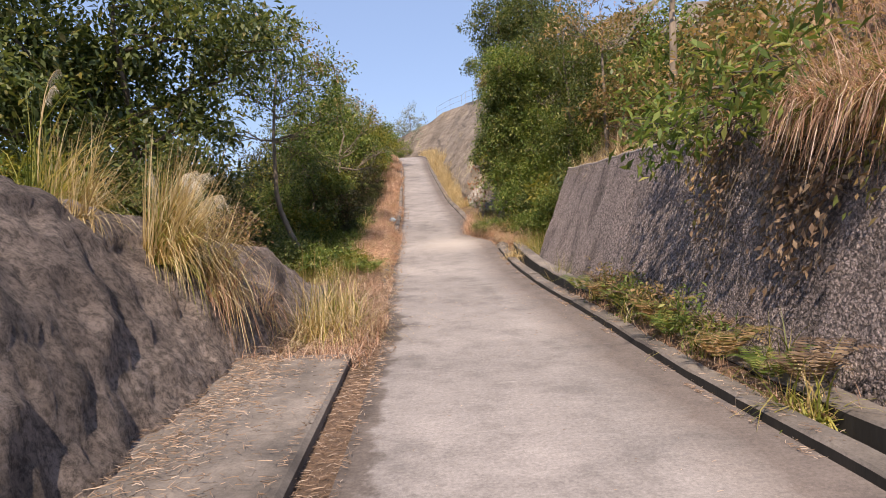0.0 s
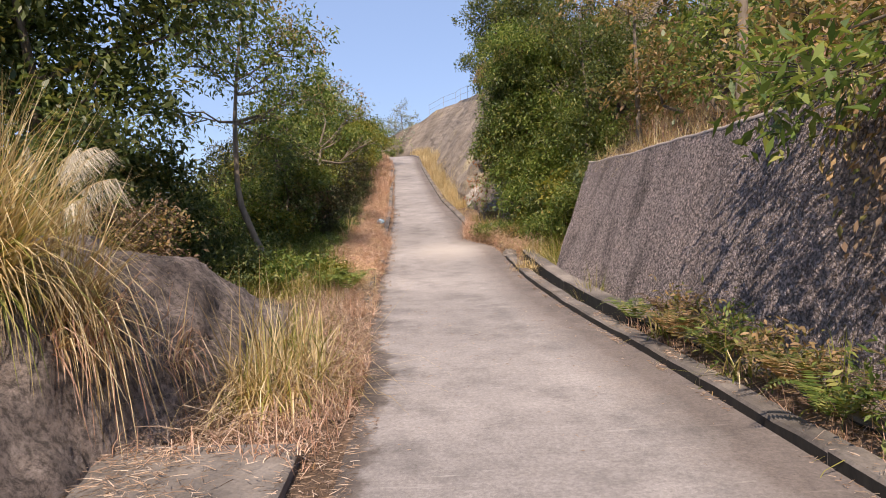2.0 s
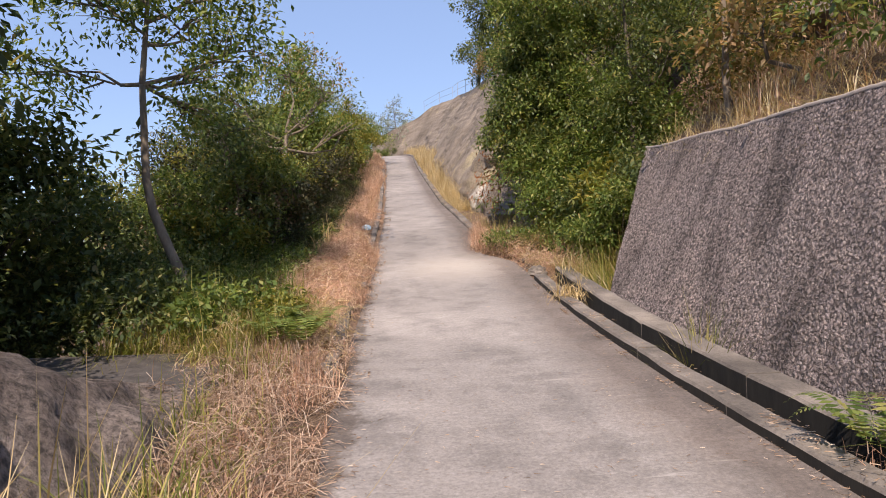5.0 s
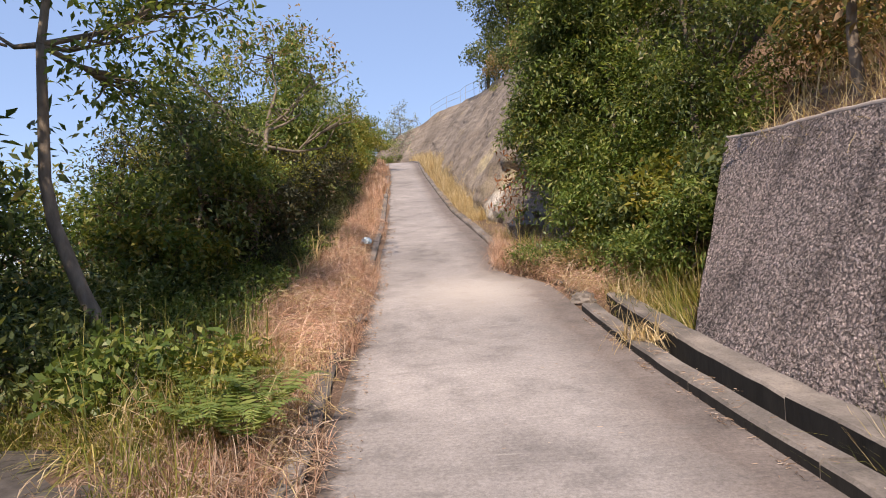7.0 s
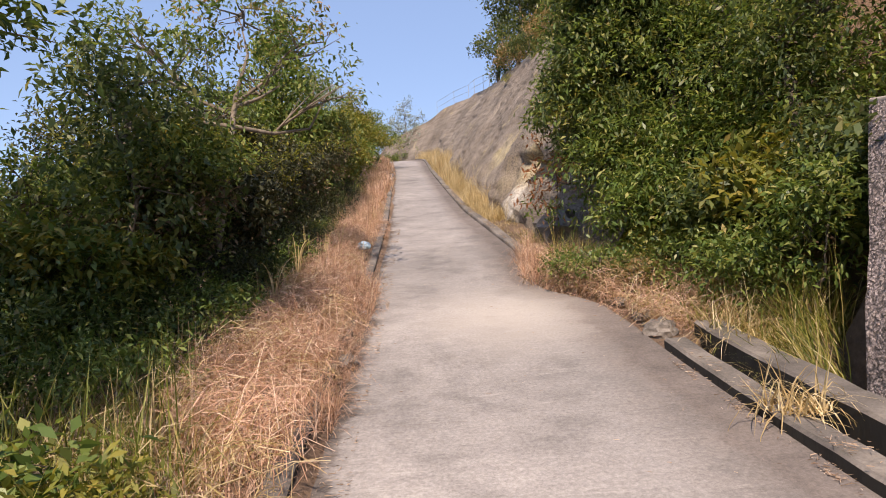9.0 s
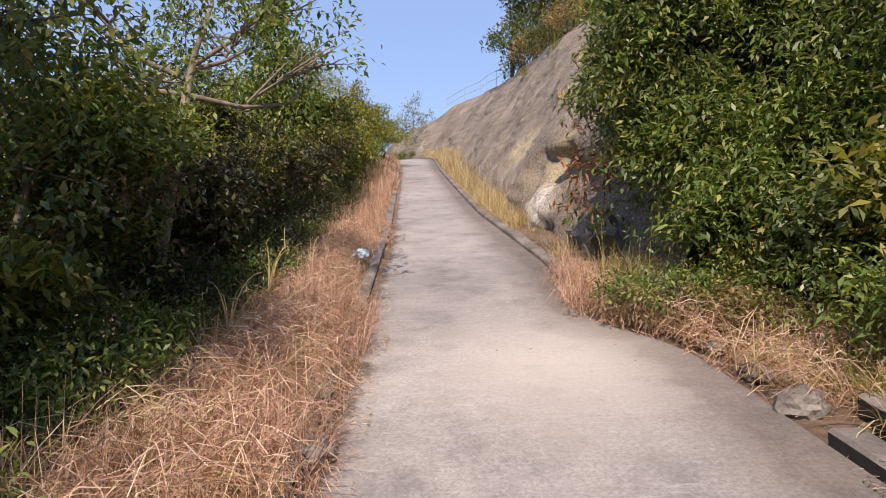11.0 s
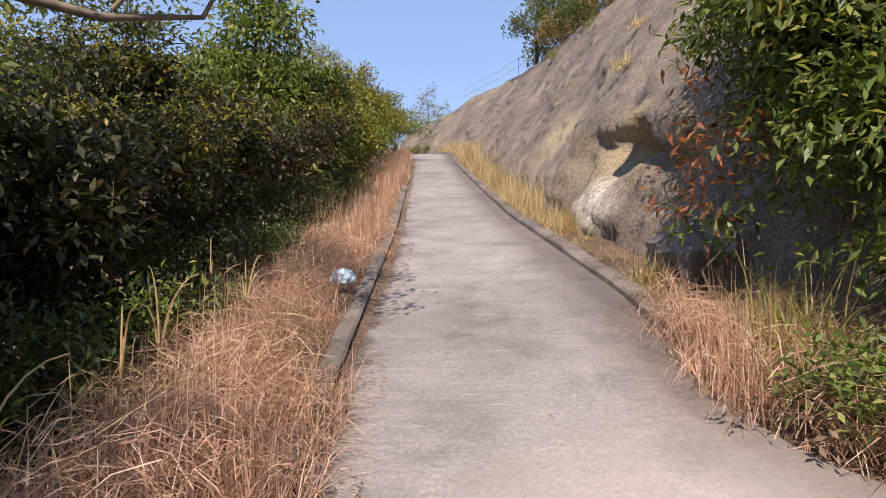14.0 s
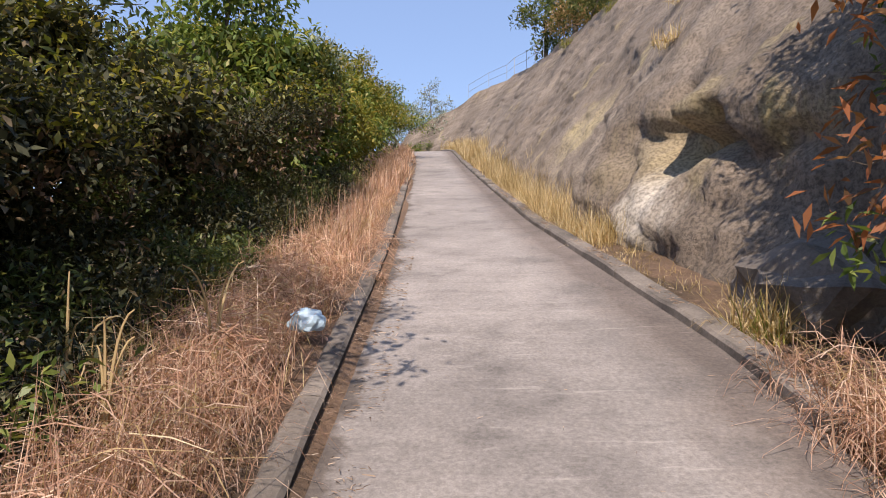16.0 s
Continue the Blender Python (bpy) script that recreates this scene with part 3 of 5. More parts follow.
def strip(name, y0, y1, step, profile, mat, gap=0.0, inner=None):
    """A solid bar along the lane; profile(y) gives its section as (x, z) pairs going round."""
    y = list(np.arange(y0 + gap, y1 - gap, step)) + [y1 - gap]
    verts, faces = [], []
    for v in y:
        p = profile(v)
        verts += [(x, v, z) for x, z in p]
    k = len(p)
    for i in range(len(y) - 1):
        for j in range(k):
            n = (j + 1) % k
            faces.append((i * k + j, (i + 1) * k + j, (i + 1) * k + n, i * k + n))
    faces += [tuple(range(k)), tuple(range((len(y) - 1) * k, len(y) * k))[::-1]]
    me = mesh_of(name, verts, faces, mat)
    # the upright side towards the lane gets its shade from a darker colour
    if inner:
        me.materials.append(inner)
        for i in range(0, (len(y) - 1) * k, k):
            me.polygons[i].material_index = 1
    return me


def bar(side, inner, width, low, high, wob=0.012, seed=0):
    def profile(y):
        e = float(right_edge(y)) + inner if side > 0 else float(left_edge(y)) - inner
        z = float(road_z(e, y)) + wob * lump(e, y, 2.1, seed)
        h = high + wob * lump(y, e, 1.3, seed + 4)
        o = e + side * width + side * wob * lump(y, 2, 1.1, seed)
        c = 0.02
        return [(e, z + low), (e, z + h - c), (e + side * c, z + h), (o - side * c, z + h), (o, z + h - c), (o, z + low)]
    return profile


kerb = tagged(new("kerb_right"), "weathered grey concrete kerb beside the drain", "kerb", "", "structure")
for i, y in enumerate(np.arange(-9, 16.5, 1.5)):
    part("kerb_stone", strip("kerb_stone", y, min(y + 1.5, 16.7), 0.25, bar(1, 0.0, 0.2, -0.4, 0.10, seed=i), M_OLD, 0.004, M_MOSS_SHADE), kerb)
rear = tagged(new("drain_wall"), "weathered concrete rear lip of the drain", "drain", "", "structure")
for i, y in enumerate(np.arange(-9, 16.5, 2.0)):
    part("lip", strip("lip", y, min(y + 2, 16.9), 0.25, bar(1, 0.43, 0.28, -0.4, 0.12, seed=i + 30), M_OLD, 0.004, M_MOSS_SHADE), rear)
tagged(new("drain_floor", strip("drain_floor", -9, 16.7, 0.5, bar(1, 0.15, 0.4, -0.5, -0.3), M_OLD)), "dirty concrete drain floor", "drain", "", "structure")


def drain_fill(y):
    e = float(right_edge(y))
    z = float(road_z(e, y)) + .05 * lump(e, y, 1.7, 12) + .02 * lump(y, e, 6, 3)
    z -= .3 * max(0, 1 - min(y - 3.9, 9.9 - y) / .9)
    return [(e + .19, z - .4), (e + .19, z + .04), (e + .32, z + .1), (e + .48, z + .11), (e + .8, z + .07), (e + .8, z - .4)]


tagged(new("drain_soil", strip("drain_soil", 3.9, 9.9, 0.12, drain_fill, M_SOIL)), "soil and leaf mould choking the drain", "soil", "", "structure")
kerb_up = tagged(new("kerb_upper"), "low broken concrete kerb along the lane", "kerb", "", "structure")
for i, y in enumerate(np.arange(20.9, 56, 1.5)):
    part("kerb_stone", strip("kerb_stone", y, y + 1.5, 0.25, bar(1, 0.0, 0.2, -0.3, 0.09, 0.02, seed=i + 60), M_OLD, 0.01), kerb_up)
kerb_left = tagged(new("kerb_left"), "low weathered concrete kerb under dry grass", "kerb", "", "structure")
for i, y in enumerate(np.arange(12.2, 56, 1.5)):
    part("kerb_stone", strip("kerb_stone", y, y + 1.5, 0.25, bar(-1, 0.12, 0.14, -0.3, 0.10, 0.02, seed=i + 90), M_OLD, 0.01, M_MOSS_SHADE), kerb_left)


# ---- retaining wall ----
WALL_END = 15.1


def wall_point(y, v):
    """A point of the leaning wall's face; v runs from its foot, 0, to its top, 1."""
    foot = float(np.interp(y, [-10, 3, 8, 15.1], [3.6, 2.95, 2.7, 2.24]))
    back = float(np.interp(y, [-10, 9, 15.1], [.55, .6, 1.1]))
    h = float(np.interp(y, [-10, 4, 10, 15.1], [2.58, 2.5, 2.4, 2.38])) + 0.03 * lump(y, 1, 0.8, 2)
    z = float(road_z(2, y)) - 0.1
    n = 0.03 * lump(y, v * 2, 1.2, 8) + 0.012 * lump(y * 7, v * 14, 1.1, 4)
    return (foot + back * v + n, y + 1.4 * v * max(0, (y - 8) / 7.1), z + h * v)


wys = list(np.arange(-10, 2, 0.4)) + list(np.arange(2, WALL_END, 0.06)) + [WALL_END]
wall = tagged(new("retaining_wall"), "leaning grey retaining wall with rough pebbled face", "wall", "", "structure")
part("face", grid("face", wys, list(np.linspace(0, 1, 36)), wall_point, M_WALL), wall)


def wall_back(y, v):
    p = wall_point(y, 1)
    x, z = ((-.008, -.015), (-.012, .008), (.0, .02), (.3, .015), (.32, -.2))[v]
    return (p[0] + x, p[1], p[2] + z + 0.012 * lump(p[1], x, 4, 6))


part("coping", grid("coping", wys, [0, 1, 2, 3, 4], wall_back, M_COPING), wall, "pale weathered concrete top edge")


def wall_side(v, u):
    p = wall_point(WALL_END, v)
    return (p[0] + 1.2 * u, p[1] + 0.15 * u, p[2])


part("end", grid("end", list(np.linspace(0, 1, 12)), [0, .5, 1], wall_side, M_WALL), wall)


# ---- sprayed concrete slope, uphill side ----
def slope_point(y, v):
    s = slope_start(y)
    e = float(right_edge(y)) + s
    z = float(road_z(e, y)) - 0.1
    h = slope_height(y) * v
    k = float(np.interp(y, [20, 23.5, 27, 30, 36], [.5, .32, .32, .55, .6]))
    lean = k * min(h, 1.8) + 0.62 * max(0, h - 1.8) + 0.10 * h * h / 5
    n = 0.22 * lump(y * .6, h * .8, 0.8, 11) + 0.07 * lump(y, h * 1.3, 2.2, 7)
    # a hollow under a small overhang
    yy, hh = y + 0.45 * noise.noise((y * 1.6, h * 1.9, 4)) + 0.12 * noise.noise((y * 5, h * 5, 1)), h + 0.32 * noise.noise((y * 1.8, h * 1.5, 9)) + 0.1 * noise.noise((y * 6, h * 5, 2))

    def dent(y0, h0, wy, wh):
        return math.exp(-((yy - y0) / wy) ** 2 - ((hh - h0) / wh) ** 2)
    n += 0.035 * lump(y, h, 5.5, 3) + 0.05 * lump(y * .5, h * 1.6, 3.1, 13)
    n += 0.62 * dent(25.7, 1.5, .35, .45) + 0.6 * dent(24.8, 1.25, .65, .24) - 0.3 * dent(25.0, 1.8, 1.2, .26) - 0.16 * dent(25.5, .6, .6, .45) + (0.14 * lump(y, h, 1.9, 17) + 0.07 * lump(y, h * .6, 5.0, 19)) * dent(25.3, 1.0, 1.8, 1.2)
    n += 0.25 * dent(26.5, 1.0, .35, .9) - 0.25 * dent(27.3, .9, .5, .8) + 0.3 * dent(23.2, .9, .8, .6)
    return (e + lean + n, y, z + h)


tagged(new("cut_slope", grid("cut_slope", list(np.arange(20.3, 40, 0.09)) + list(np.arange(40, 66, 0.5)), list(np.linspace(0, 1, 90)), slope_point, M_PALE)), "stained tan sprayed concrete hillside slope", "slope", "", "structure")


# ---- sprayed concrete mound, valley side ----
def mound_point(y, v):
    h = float(np.interp(y, [-8, 2, 4, 6, 8, 10, 11.6, 12.2], [2.9, 2.65, 2.3, 1.9, 1.5, 1.0, .35, .05]))
    foot = float(np.interp(y, [-8, 3, 6, 7, 9, 10.5, 12], [-1.7, -1.75, -1.9, -1.85, -1.66, -1.8, -2.0]))
    x = foot - 4.2 * v
    d = foot - x
    steep = float(np.interp(y, [5.5, 8.5], [1.5, 3.4]))
    up = h * (1 - (1 - d / 1.7) ** steep) if d < 1.7 else h + 0.06 * (d - 1.7)
    s = d + up
    n = 0.13 * lump(s, y, 1.0, 21) + 0.06 * lump(s, y, 2.6, 5) + 0.03 * lump(s, y, 6, 2) - 0.05 * max(0, lump(s * .6, y, 2.2, 40)) ** 2
    return (x + n * 0.6, y + n * 0.2, float(road_z(x, y)) - 0.12 + up + n * 0.7)


tagged(new("mound", grid("mound", list(np.arange(-8, 0, 0.5)) + list(np.arange(0, 12.3, 0.06)), list(np.linspace(0, 1, 76)), mound_point, M_DARK)), "dark brown sprayed concrete bank", "bank", "", "structure")


def platform(y):
    l, r = -2.35, float(np.interp(y, [2, 6.6], [-0.86, -1.0]))
    z = float(road_z(-1, y))
    return [(r, z - .25), (r + .015, z + .10), (r - .02, z + .125), (l, z + .14), (l, z - .25)]


def bank_slab(y):
    l, r = -4.3, slab_edge(y)
    z = float(road_z(-2.3, y))
    return [(r, z - .3), (r + .012, z + .075), (r - .025, z + .10), (l, z + .10), (l, z - .6)]


tagged(new("slab", strip("slab", 11.3, 12.9, 0.2, bank_slab, M_SLAB)), "dark weathered concrete slab at the bank's end", "slab", "", "structure")
tagged(new("platform", strip("platform", 1.0, 6.5, 0.25, platform, M_OLD)), "weathered concrete slab at the lane's edge", "slab", "", "structure")

# ---- trees and shrubs, valley side ----
def cl(*rows):
    return [tuple(r) for r in rows]


def from_base(base, rows):
    """Clumps given in the world, as seen from a base."""
    return [(x - base[0], y - base[1], z - base[2], *r) for x, y, z, *r in rows]


b = (-5.2, 11.4, .6)
tree("tree", b, from_base(b, [(-3.5, 11.6, 5.3, .9, .9, .7), (-4.6, 11.0, 5.2, 1.1, 1.1, .9), (-5.8, 11.8, 4.8, 1.3, 1.3, 1.1), (-6.8, 10.6, 4.4, 1.5, 1.5, 1.4), (-4.5, 12.0, 6.5, 1.2, 1.2, .8), (-5.8, 10.4, 6.2, 1.3, 1.3, 1.0), (-4.4, 11.4, 3.9, .9, .9, .7), (-5.4, 10.8, 3.3, 1.1, 1.1, .9), (-6.4, 9.0, 3.4, 1.3, 1.3, 1.1), (-7.0, 9.2, 5.2, 1.4, 1.4, 1.1)]), 24000, 0.15, M_LEAF_DARK, "broadleaf tree with dense green crown behind the bank", seed=3, girth=.13)
tree("tree", (-7.4, 12.6), cl((0, 0, 2.6, 1.6, 1.6, 1.3), (.6, .8, 4.2, 1.4, 1.4, 1.2), (-1.2, .2, 4.6, 1.6, 1.6, 1.4), (.9, -.6, 3.0, 1.1, 1.1, 1.0), (.2, -.2, 5.8, 1.4, 1.4, 1.0)), 11000, 0.15, M_LEAF_DARK, "dark green broadleaf tree behind the bank", seed=4, girth=.12)
tree("tree", (-8.0, 8.0), cl((0, 0, 3.0, 1.8, 1.8, 1.5), (.6, .8, 5.0, 1.6, 1.6, 1.4), (-1.2, .2, 5.4, 1.8, 1.8, 1.6)), 8000, 0.18, M_LEAF_DARK, "dark green broadleaf tree behind the bank", seed=6, girth=.13)
tree("tree", (-8.5, 3.0), cl((0, 0, 3.0, 1.8, 1.8, 1.5), (.6, .8, 5.0, 1.6, 1.6, 1.4), (-1.2, .2, 5.4, 1.8, 1.8, 1.6)), 6000, 0.18, M_LEAF_DARK, "dark green broadleaf tree behind the bank", seed=9, girth=.13)
tree("tree", (-5.6, 14.6), cl((0, 0, 1.9, 1.1, 1.1, 1.0), (.2, .3, 3.2, 1.0, 1.0, .9), (-.8, .1, 3.4, 1.1, 1.1, .9)), 7000, 0.16, M_LEAF_DARK, "dark glossy broadleaf tree by the thicket", seed=10, girth=.09)
b = (-3.17, 14.3, ground_z(-3.17, 14.3))
tree("tree", b, from_base(b, [(-4.5, 14.6, 5.2, .8, .8, .6), (-3.3, 14.7, 4.9, .8, .8, .6), (-4.9, 14.9, 6.0, .9, .9, .6), (-2.75, 14.8, 5.6, .7, .8, .6), (-3.8, 14.8, 6.5, .9, .9, .6), (-2.95, 14.6, 4.2, .6, .6, .45), (-5.2, 14.6, 4.3, .7, .7, .5), (-2.6, 14.8, 4.7, .6, .7, .5), (-3.6, 14.6, 5.6, .9, .9, .6), (-3.2, 14.9, 3.7, .5, .6, .4)]), 8500, 0.10, M_LEAF, "slender tree with curved trunk and thin open crown", seed=5, girth=.06, bark_mat=M_BARK_PALE, forks=7, stem=[(.1, 0, -.4), (0, 0, 1.55 - b[2]), (-.23, 0, 2.02 - b[2]), (-.47, .02, 2.6 - b[2]), (-.55, .03, 3.0 - b[2]), (-.57, .05, 3.6 - b[2]), (-.58, .05, 4.2 - b[2])], extra=[(M_LEAF_RUST, from_base(b, [(-2.75, 14.8, 5.8, .6, .7, .5), (-3.8, 14.8, 6.7, .8, .8, .4)]), 900, "rusty dry leaves")])
b = (-3.2, 19.4, 1.5)
tree("tree", b, from_base(b, [(-3.6, 19.4, 4.4, .8, .8, .5), (-2.6, 19.6, 4.9, .7, .6, .4), (-1.85, 19.8, 4.75, .45, .5, .3), (-4.2, 19.2, 5.2, .9, .9, .6), (-3.0, 19.6, 5.8, .9, .8, .5), (-2.2, 20.2, 5.6, .6, .6, .4), (-4.0, 19.9, 3.6, .8, .8, .6)]), 3800, 0.09, M_LEAF, "branchy thin-crowned tree reaching over the verge", seed=41, girth=.065, stem=[(-.1, -.4, -.5), (-.1, -.4, .3), (-.02, -.35, 1.2), (.1, -.3, 2.1), (.15, -.2, 2.7)], forks=9, bark_mat=M_BARK_PALE, extra=[(M_LEAF_RUST, from_base(b, [(-3.0, 19.6, 5.9, .9, .8, .5), (-2.3, 20.2, 5.7, .5, .5, .3)]), 700, "rusty dry leaves")])
b = (-3.9, 18.2, ground_z(-3.9, 18.2))
tree("tree", b, from_base(b, [(-4.0, 18.2, 4.1, .7, .7, .4), (-3.5, 18.1, 3.7, .6, .6, .4), (-4.5, 18.4, 4.5, .5, .5, .3), (-3.2, 18.0, 3.2, .5, .5, .4)]), 1900, .13, M_LEAF_DARK, "glossy-leaved tree leaning over the thicket", seed=46, girth=.06, bark_mat=M_BARK_PALE, forks=5, slim=.34, stem=[(.6, 0, -.4), (.5, 0, .5), (.2, 0, 1.4), (0, 0, 2.0), (-.05, 0, 2.4)])
tree("tree", (-3.5, 17.4), cl((0, 0, 1.4, .8, .8, .9), (.1, .1, 2.5, .6, .6, .6), (-.5, .4, 2.9, .5, .5, .5)), 2600, 0.10, M_LEAF_DARK, "feathery dark green young tree", seed=42, girth=.05)
b = (-4.5, 28, ground_z(-4.5, 28))
tree("tree", b, from_base(b, [(-4.5, 28, 5.2, 1.2, 1.2, .9), (-4.0, 28, 6.2, .9, .9, .5), (-5.1, 28.2, 6.5, .9, .9, .5), (-4.4, 28.1, 7.2, .9, .9, .5), (-4.6, 28, 8.0, .7, .7, .5), (-4.5, 28, 8.7, .4, .4, .5)]), 9000, 0.15, M_LEAF, "taller green tree with a pointed crown behind the thicket", seed=43, girth=.09, droop=.6)
b = (-5.6, 25, ground_z(-5.6, 25))
tree("tree", b, from_base(b, [(-5.7, 25, 5.0, 1.2, 1.2, .8), (-5.2, 25.2, 6.1, .8, .8, .5), (-6.2, 25.1, 6.4, .9, .9, .6), (-5.5, 25.1, 7.2, .7, .7, .5), (-4.8, 25.2, 5.4, .5, .5, .35)]), 3800, 0.12, M_LEAF_DARK, "dark green tree rising over the thicket", seed=44, girth=.08)
b = (-6.9, 45, ground_z(-6.9, 45))
tree("tree", b, from_base(b, [(-6.9, 45, 10.0, 1.6, 1.6, 1.2), (-6.3, 45, 11.4, 1.4, 1.4, .8), (-7.6, 45.3, 11.6, 1.5, 1.5, .8), (-6.9, 45, 12.3, 1.2, 1.2, .6)]), 5000, 0.17, M_LEAF_HAZED, "grey-green tree with a domed crown", seed=45, girth=.1)
# the thicket along the lane
for i, (off, y, h, r, mat, n, dry) in enumerate([
        (3.9, 15.4, 1.6, 1.0, M_LEAF, 3800, 0), (2.6, 16.9, 1.3, .8, M_LEAF, 3000, 0), (3.6, 18.4, 2.1, 1.2, M_LEAF, 4000, 0), (2.1, 18.4, 2.0, .9, M_LEAF, 6000, 0),
        (2.3, 20.2, 1.8, 1.0, M_LEAF_DARK, 7000, 0), (4.2, 21.2, 2.3, 1.4, M_LEAF_DARK, 7000, 0), (2.4, 22.0, 1.9, 1.1, M_LEAF_DARK, 8000, 1), (2.5, 24.0, 2.15, 1.15, M_LEAF_DARK, 8000, 1),
        (4.4, 25.0, 2.8, 1.5, M_LEAF, 7000, 1), (2.4, 26.2, 2.35, 1.15, M_LEAF, 8000, 1), (2.3, 28.6, 2.5, 1.1, M_LEAF_DARK, 7000, 1), (2.4, 31.0, 3.0, 1.2, M_LEAF, 7000, 1), (4.4, 31.0, 3.8, 1.5, M_LEAF_YELLOW, 6000, 0),
        (2.2, 33.6, 3.0, 1.2, M_LEAF_YELLOW, 6000, 0), (2.2, 36.4, 3.4, 1.3, M_LEAF, 6000, 1), (2.3, 39.5, 3.0, 1.3, M_LEAF_YELLOW, 5000, 0), (2.3, 43.0, 2.8, 1.3, M_LEAF, 5000, 0), (2.4, 47.0, 2.6, 1.3, M_LEAF, 4000, 0), (2.6, 51.0, 2.2, 1.2, M_LEAF, 3000, 0),
        (4.5, 35.0, 3.6, 1.5, M_LEAF, 5000, 0), (4.6, 41.0, 3.6, 1.5, M_LEAF, 4000, 0), (4.8, 12.8, 2.0, 1.2, M_LEAF_DARK, 5000, 0), (3.8, 9.9, 2.9, 1.1, M_LEAF_DARK, 5000, 0), (4.9, 8.4, 3.4, 1.2, M_LEAF, 5000, 0), (3.8, 11.6, 2.2, 1.0, M_LEAF_DARK, 5000, 0), (5.4, 6.2, 3.0, 1.3, M_LEAF_DARK, 5000, 0), (4.2, 13.9, 1.8, 1.1, M_LEAF_DARK, 5000, 0), (4.0, 19.8, 2.0, 1.3, M_LEAF_DARK, 5000, 0), (3.9, 23.0, 2.2, 1.3, M_LEAF_DARK, 5000, 0), (4.0, 27.2, 2.2, 1.3, M_LEAF_DARK, 4000, 0), (3.8, 33.0, 2.4, 1.3, M_LEAF_DARK, 4000, 0), (5.6, 17.2, 2.3, 1.4, M_LEAF, 4500, 0)]):
    x = float(left_edge(y)) - off
    g = ground_z(x, y)
    lift = float(road_z(x, y)) - g
    h = h * (1.0 + .12 * math.sin(i * 2.7) if 18 < y < 34 else 1.0) + lift
    brng = np.random.default_rng(500 + i)
    rows, tops = [(0, 0, h * .4, r * .5, r * .5, h * .25) if 16 < y < 30 else (0, 0, h * .32, r * .8, r * .8, h * .26)], []
    for k in range(9):
        a, q = 2 * math.pi * (k + brng.random()) / 9, r * brng.uniform(.25, .85)
        zz = h * (brng.uniform(.6, .94) if 16 < y < 30 else brng.uniform(.34, .92))
        s = r * brng.uniform(.28, .5)
        rows.append((q * math.cos(a), q * math.sin(a), zz, s, s, s * .75))
        if zz > h * .62:
            tops.append((q * math.cos(a), q * math.sin(a), zz + s * .3, s * .9, s * .9, s * .5))
    # these tops get yellow-green leaves, a lighter colour standing for sun on them
    tops = tops or [(0, 0, h * .9, r * .5, r * .5, h * .1)]
    # from y 19.5 to 27.5 the canopy's shade is put into the leaf colour
    tree("bush", (x, y), rows, int(n * 1.4), (0.07, 0.10, 0.085)[i % 3] if y < 30 else 0.13, M_LEAF_SHADE if 19.5 < y < 27.5 else mat, "dense evergreen bush crowding the lane's edge", "bush", girth=.045, seed=20 + i, group="bushes along the lane", extra=([(M_LEAF_YELLOW, tops, 2400, "yellow-green top leaves, sunlight put into their colour")] if dry or i % 2 else []) + ([(M_LEAF_BROWN, [(q[0], q[1], q[2] * .75, q[3], q[4], q[5]) for q in rows], 1500, "withered brown inner twigs")] if 17 < y < 30 else []), forks=5)

# low dark growth that closes the thicket's foot
for i, y in enumerate(np.arange(13.6, 35, 1.15)):
    x = float(left_edge(y)) - (2.5, 3.3, 2.9)[i % 3]
    g = ground_z(x, y)
    h = 0.95 + float(road_z(x, y)) - g + (0, .3, .15, -.2)[i % 4]
    tree("undergrowth", (x, y), cl((0, 0, h * .45, .75, .75, h * .42), (.3, .3, h * .6, .5, .5, h * .35), (.2, -.4, h * .5, .5, .5, h * .4)), 3600, 0.075, M_LEAF_DARK, "low shady undergrowth at the thicket's foot", "undergrowth", girth=.02, seed=600 + i, group="thicket undergrowth")

for i, y in enumerate(np.arange(15.6, 33, .62)):
    x = float(left_edge(y)) - (1.65, 2.05, 1.8, 2.3)[i % 4] - (.35 if y < 17 else -.25 if y > 18.5 else 0)
    g = ground_z(x, y)
    h = .62 + float(road_z(x, y)) - g + (0, .25, .1, .35)[i % 4]
    # beyond y 18.5 most take the leaf colour with shade painted in
    tree("undergrowth", (x, y), cl((0, 0, h * .4, .45, .5, h * .38), (.15, .2, h * .65, .3, .3, h * .3), (-.2, -.2, h * .7, .35, .35, h * .3)), 1900, 0.065, (M_LEAF_SHADE, M_LEAF_DARK)[i % 3 == 0] if y > 18.5 else M_LEAF, "low shady undergrowth at the thicket's foot", "undergrowth", girth=.014, seed=650 + i, group="thicket undergrowth", slim=.3)
spread("green_grass", "dark green grass at the thicket's edge", "grass", np.stack([left_edge(np.linspace(15, 26, 2600)) - np.random.default_rng(9).uniform(1.15, 1.9, 2600), np.linspace(15, 26, 2600)], 1), .42, 1.3, .009, M_GRASS, 33)

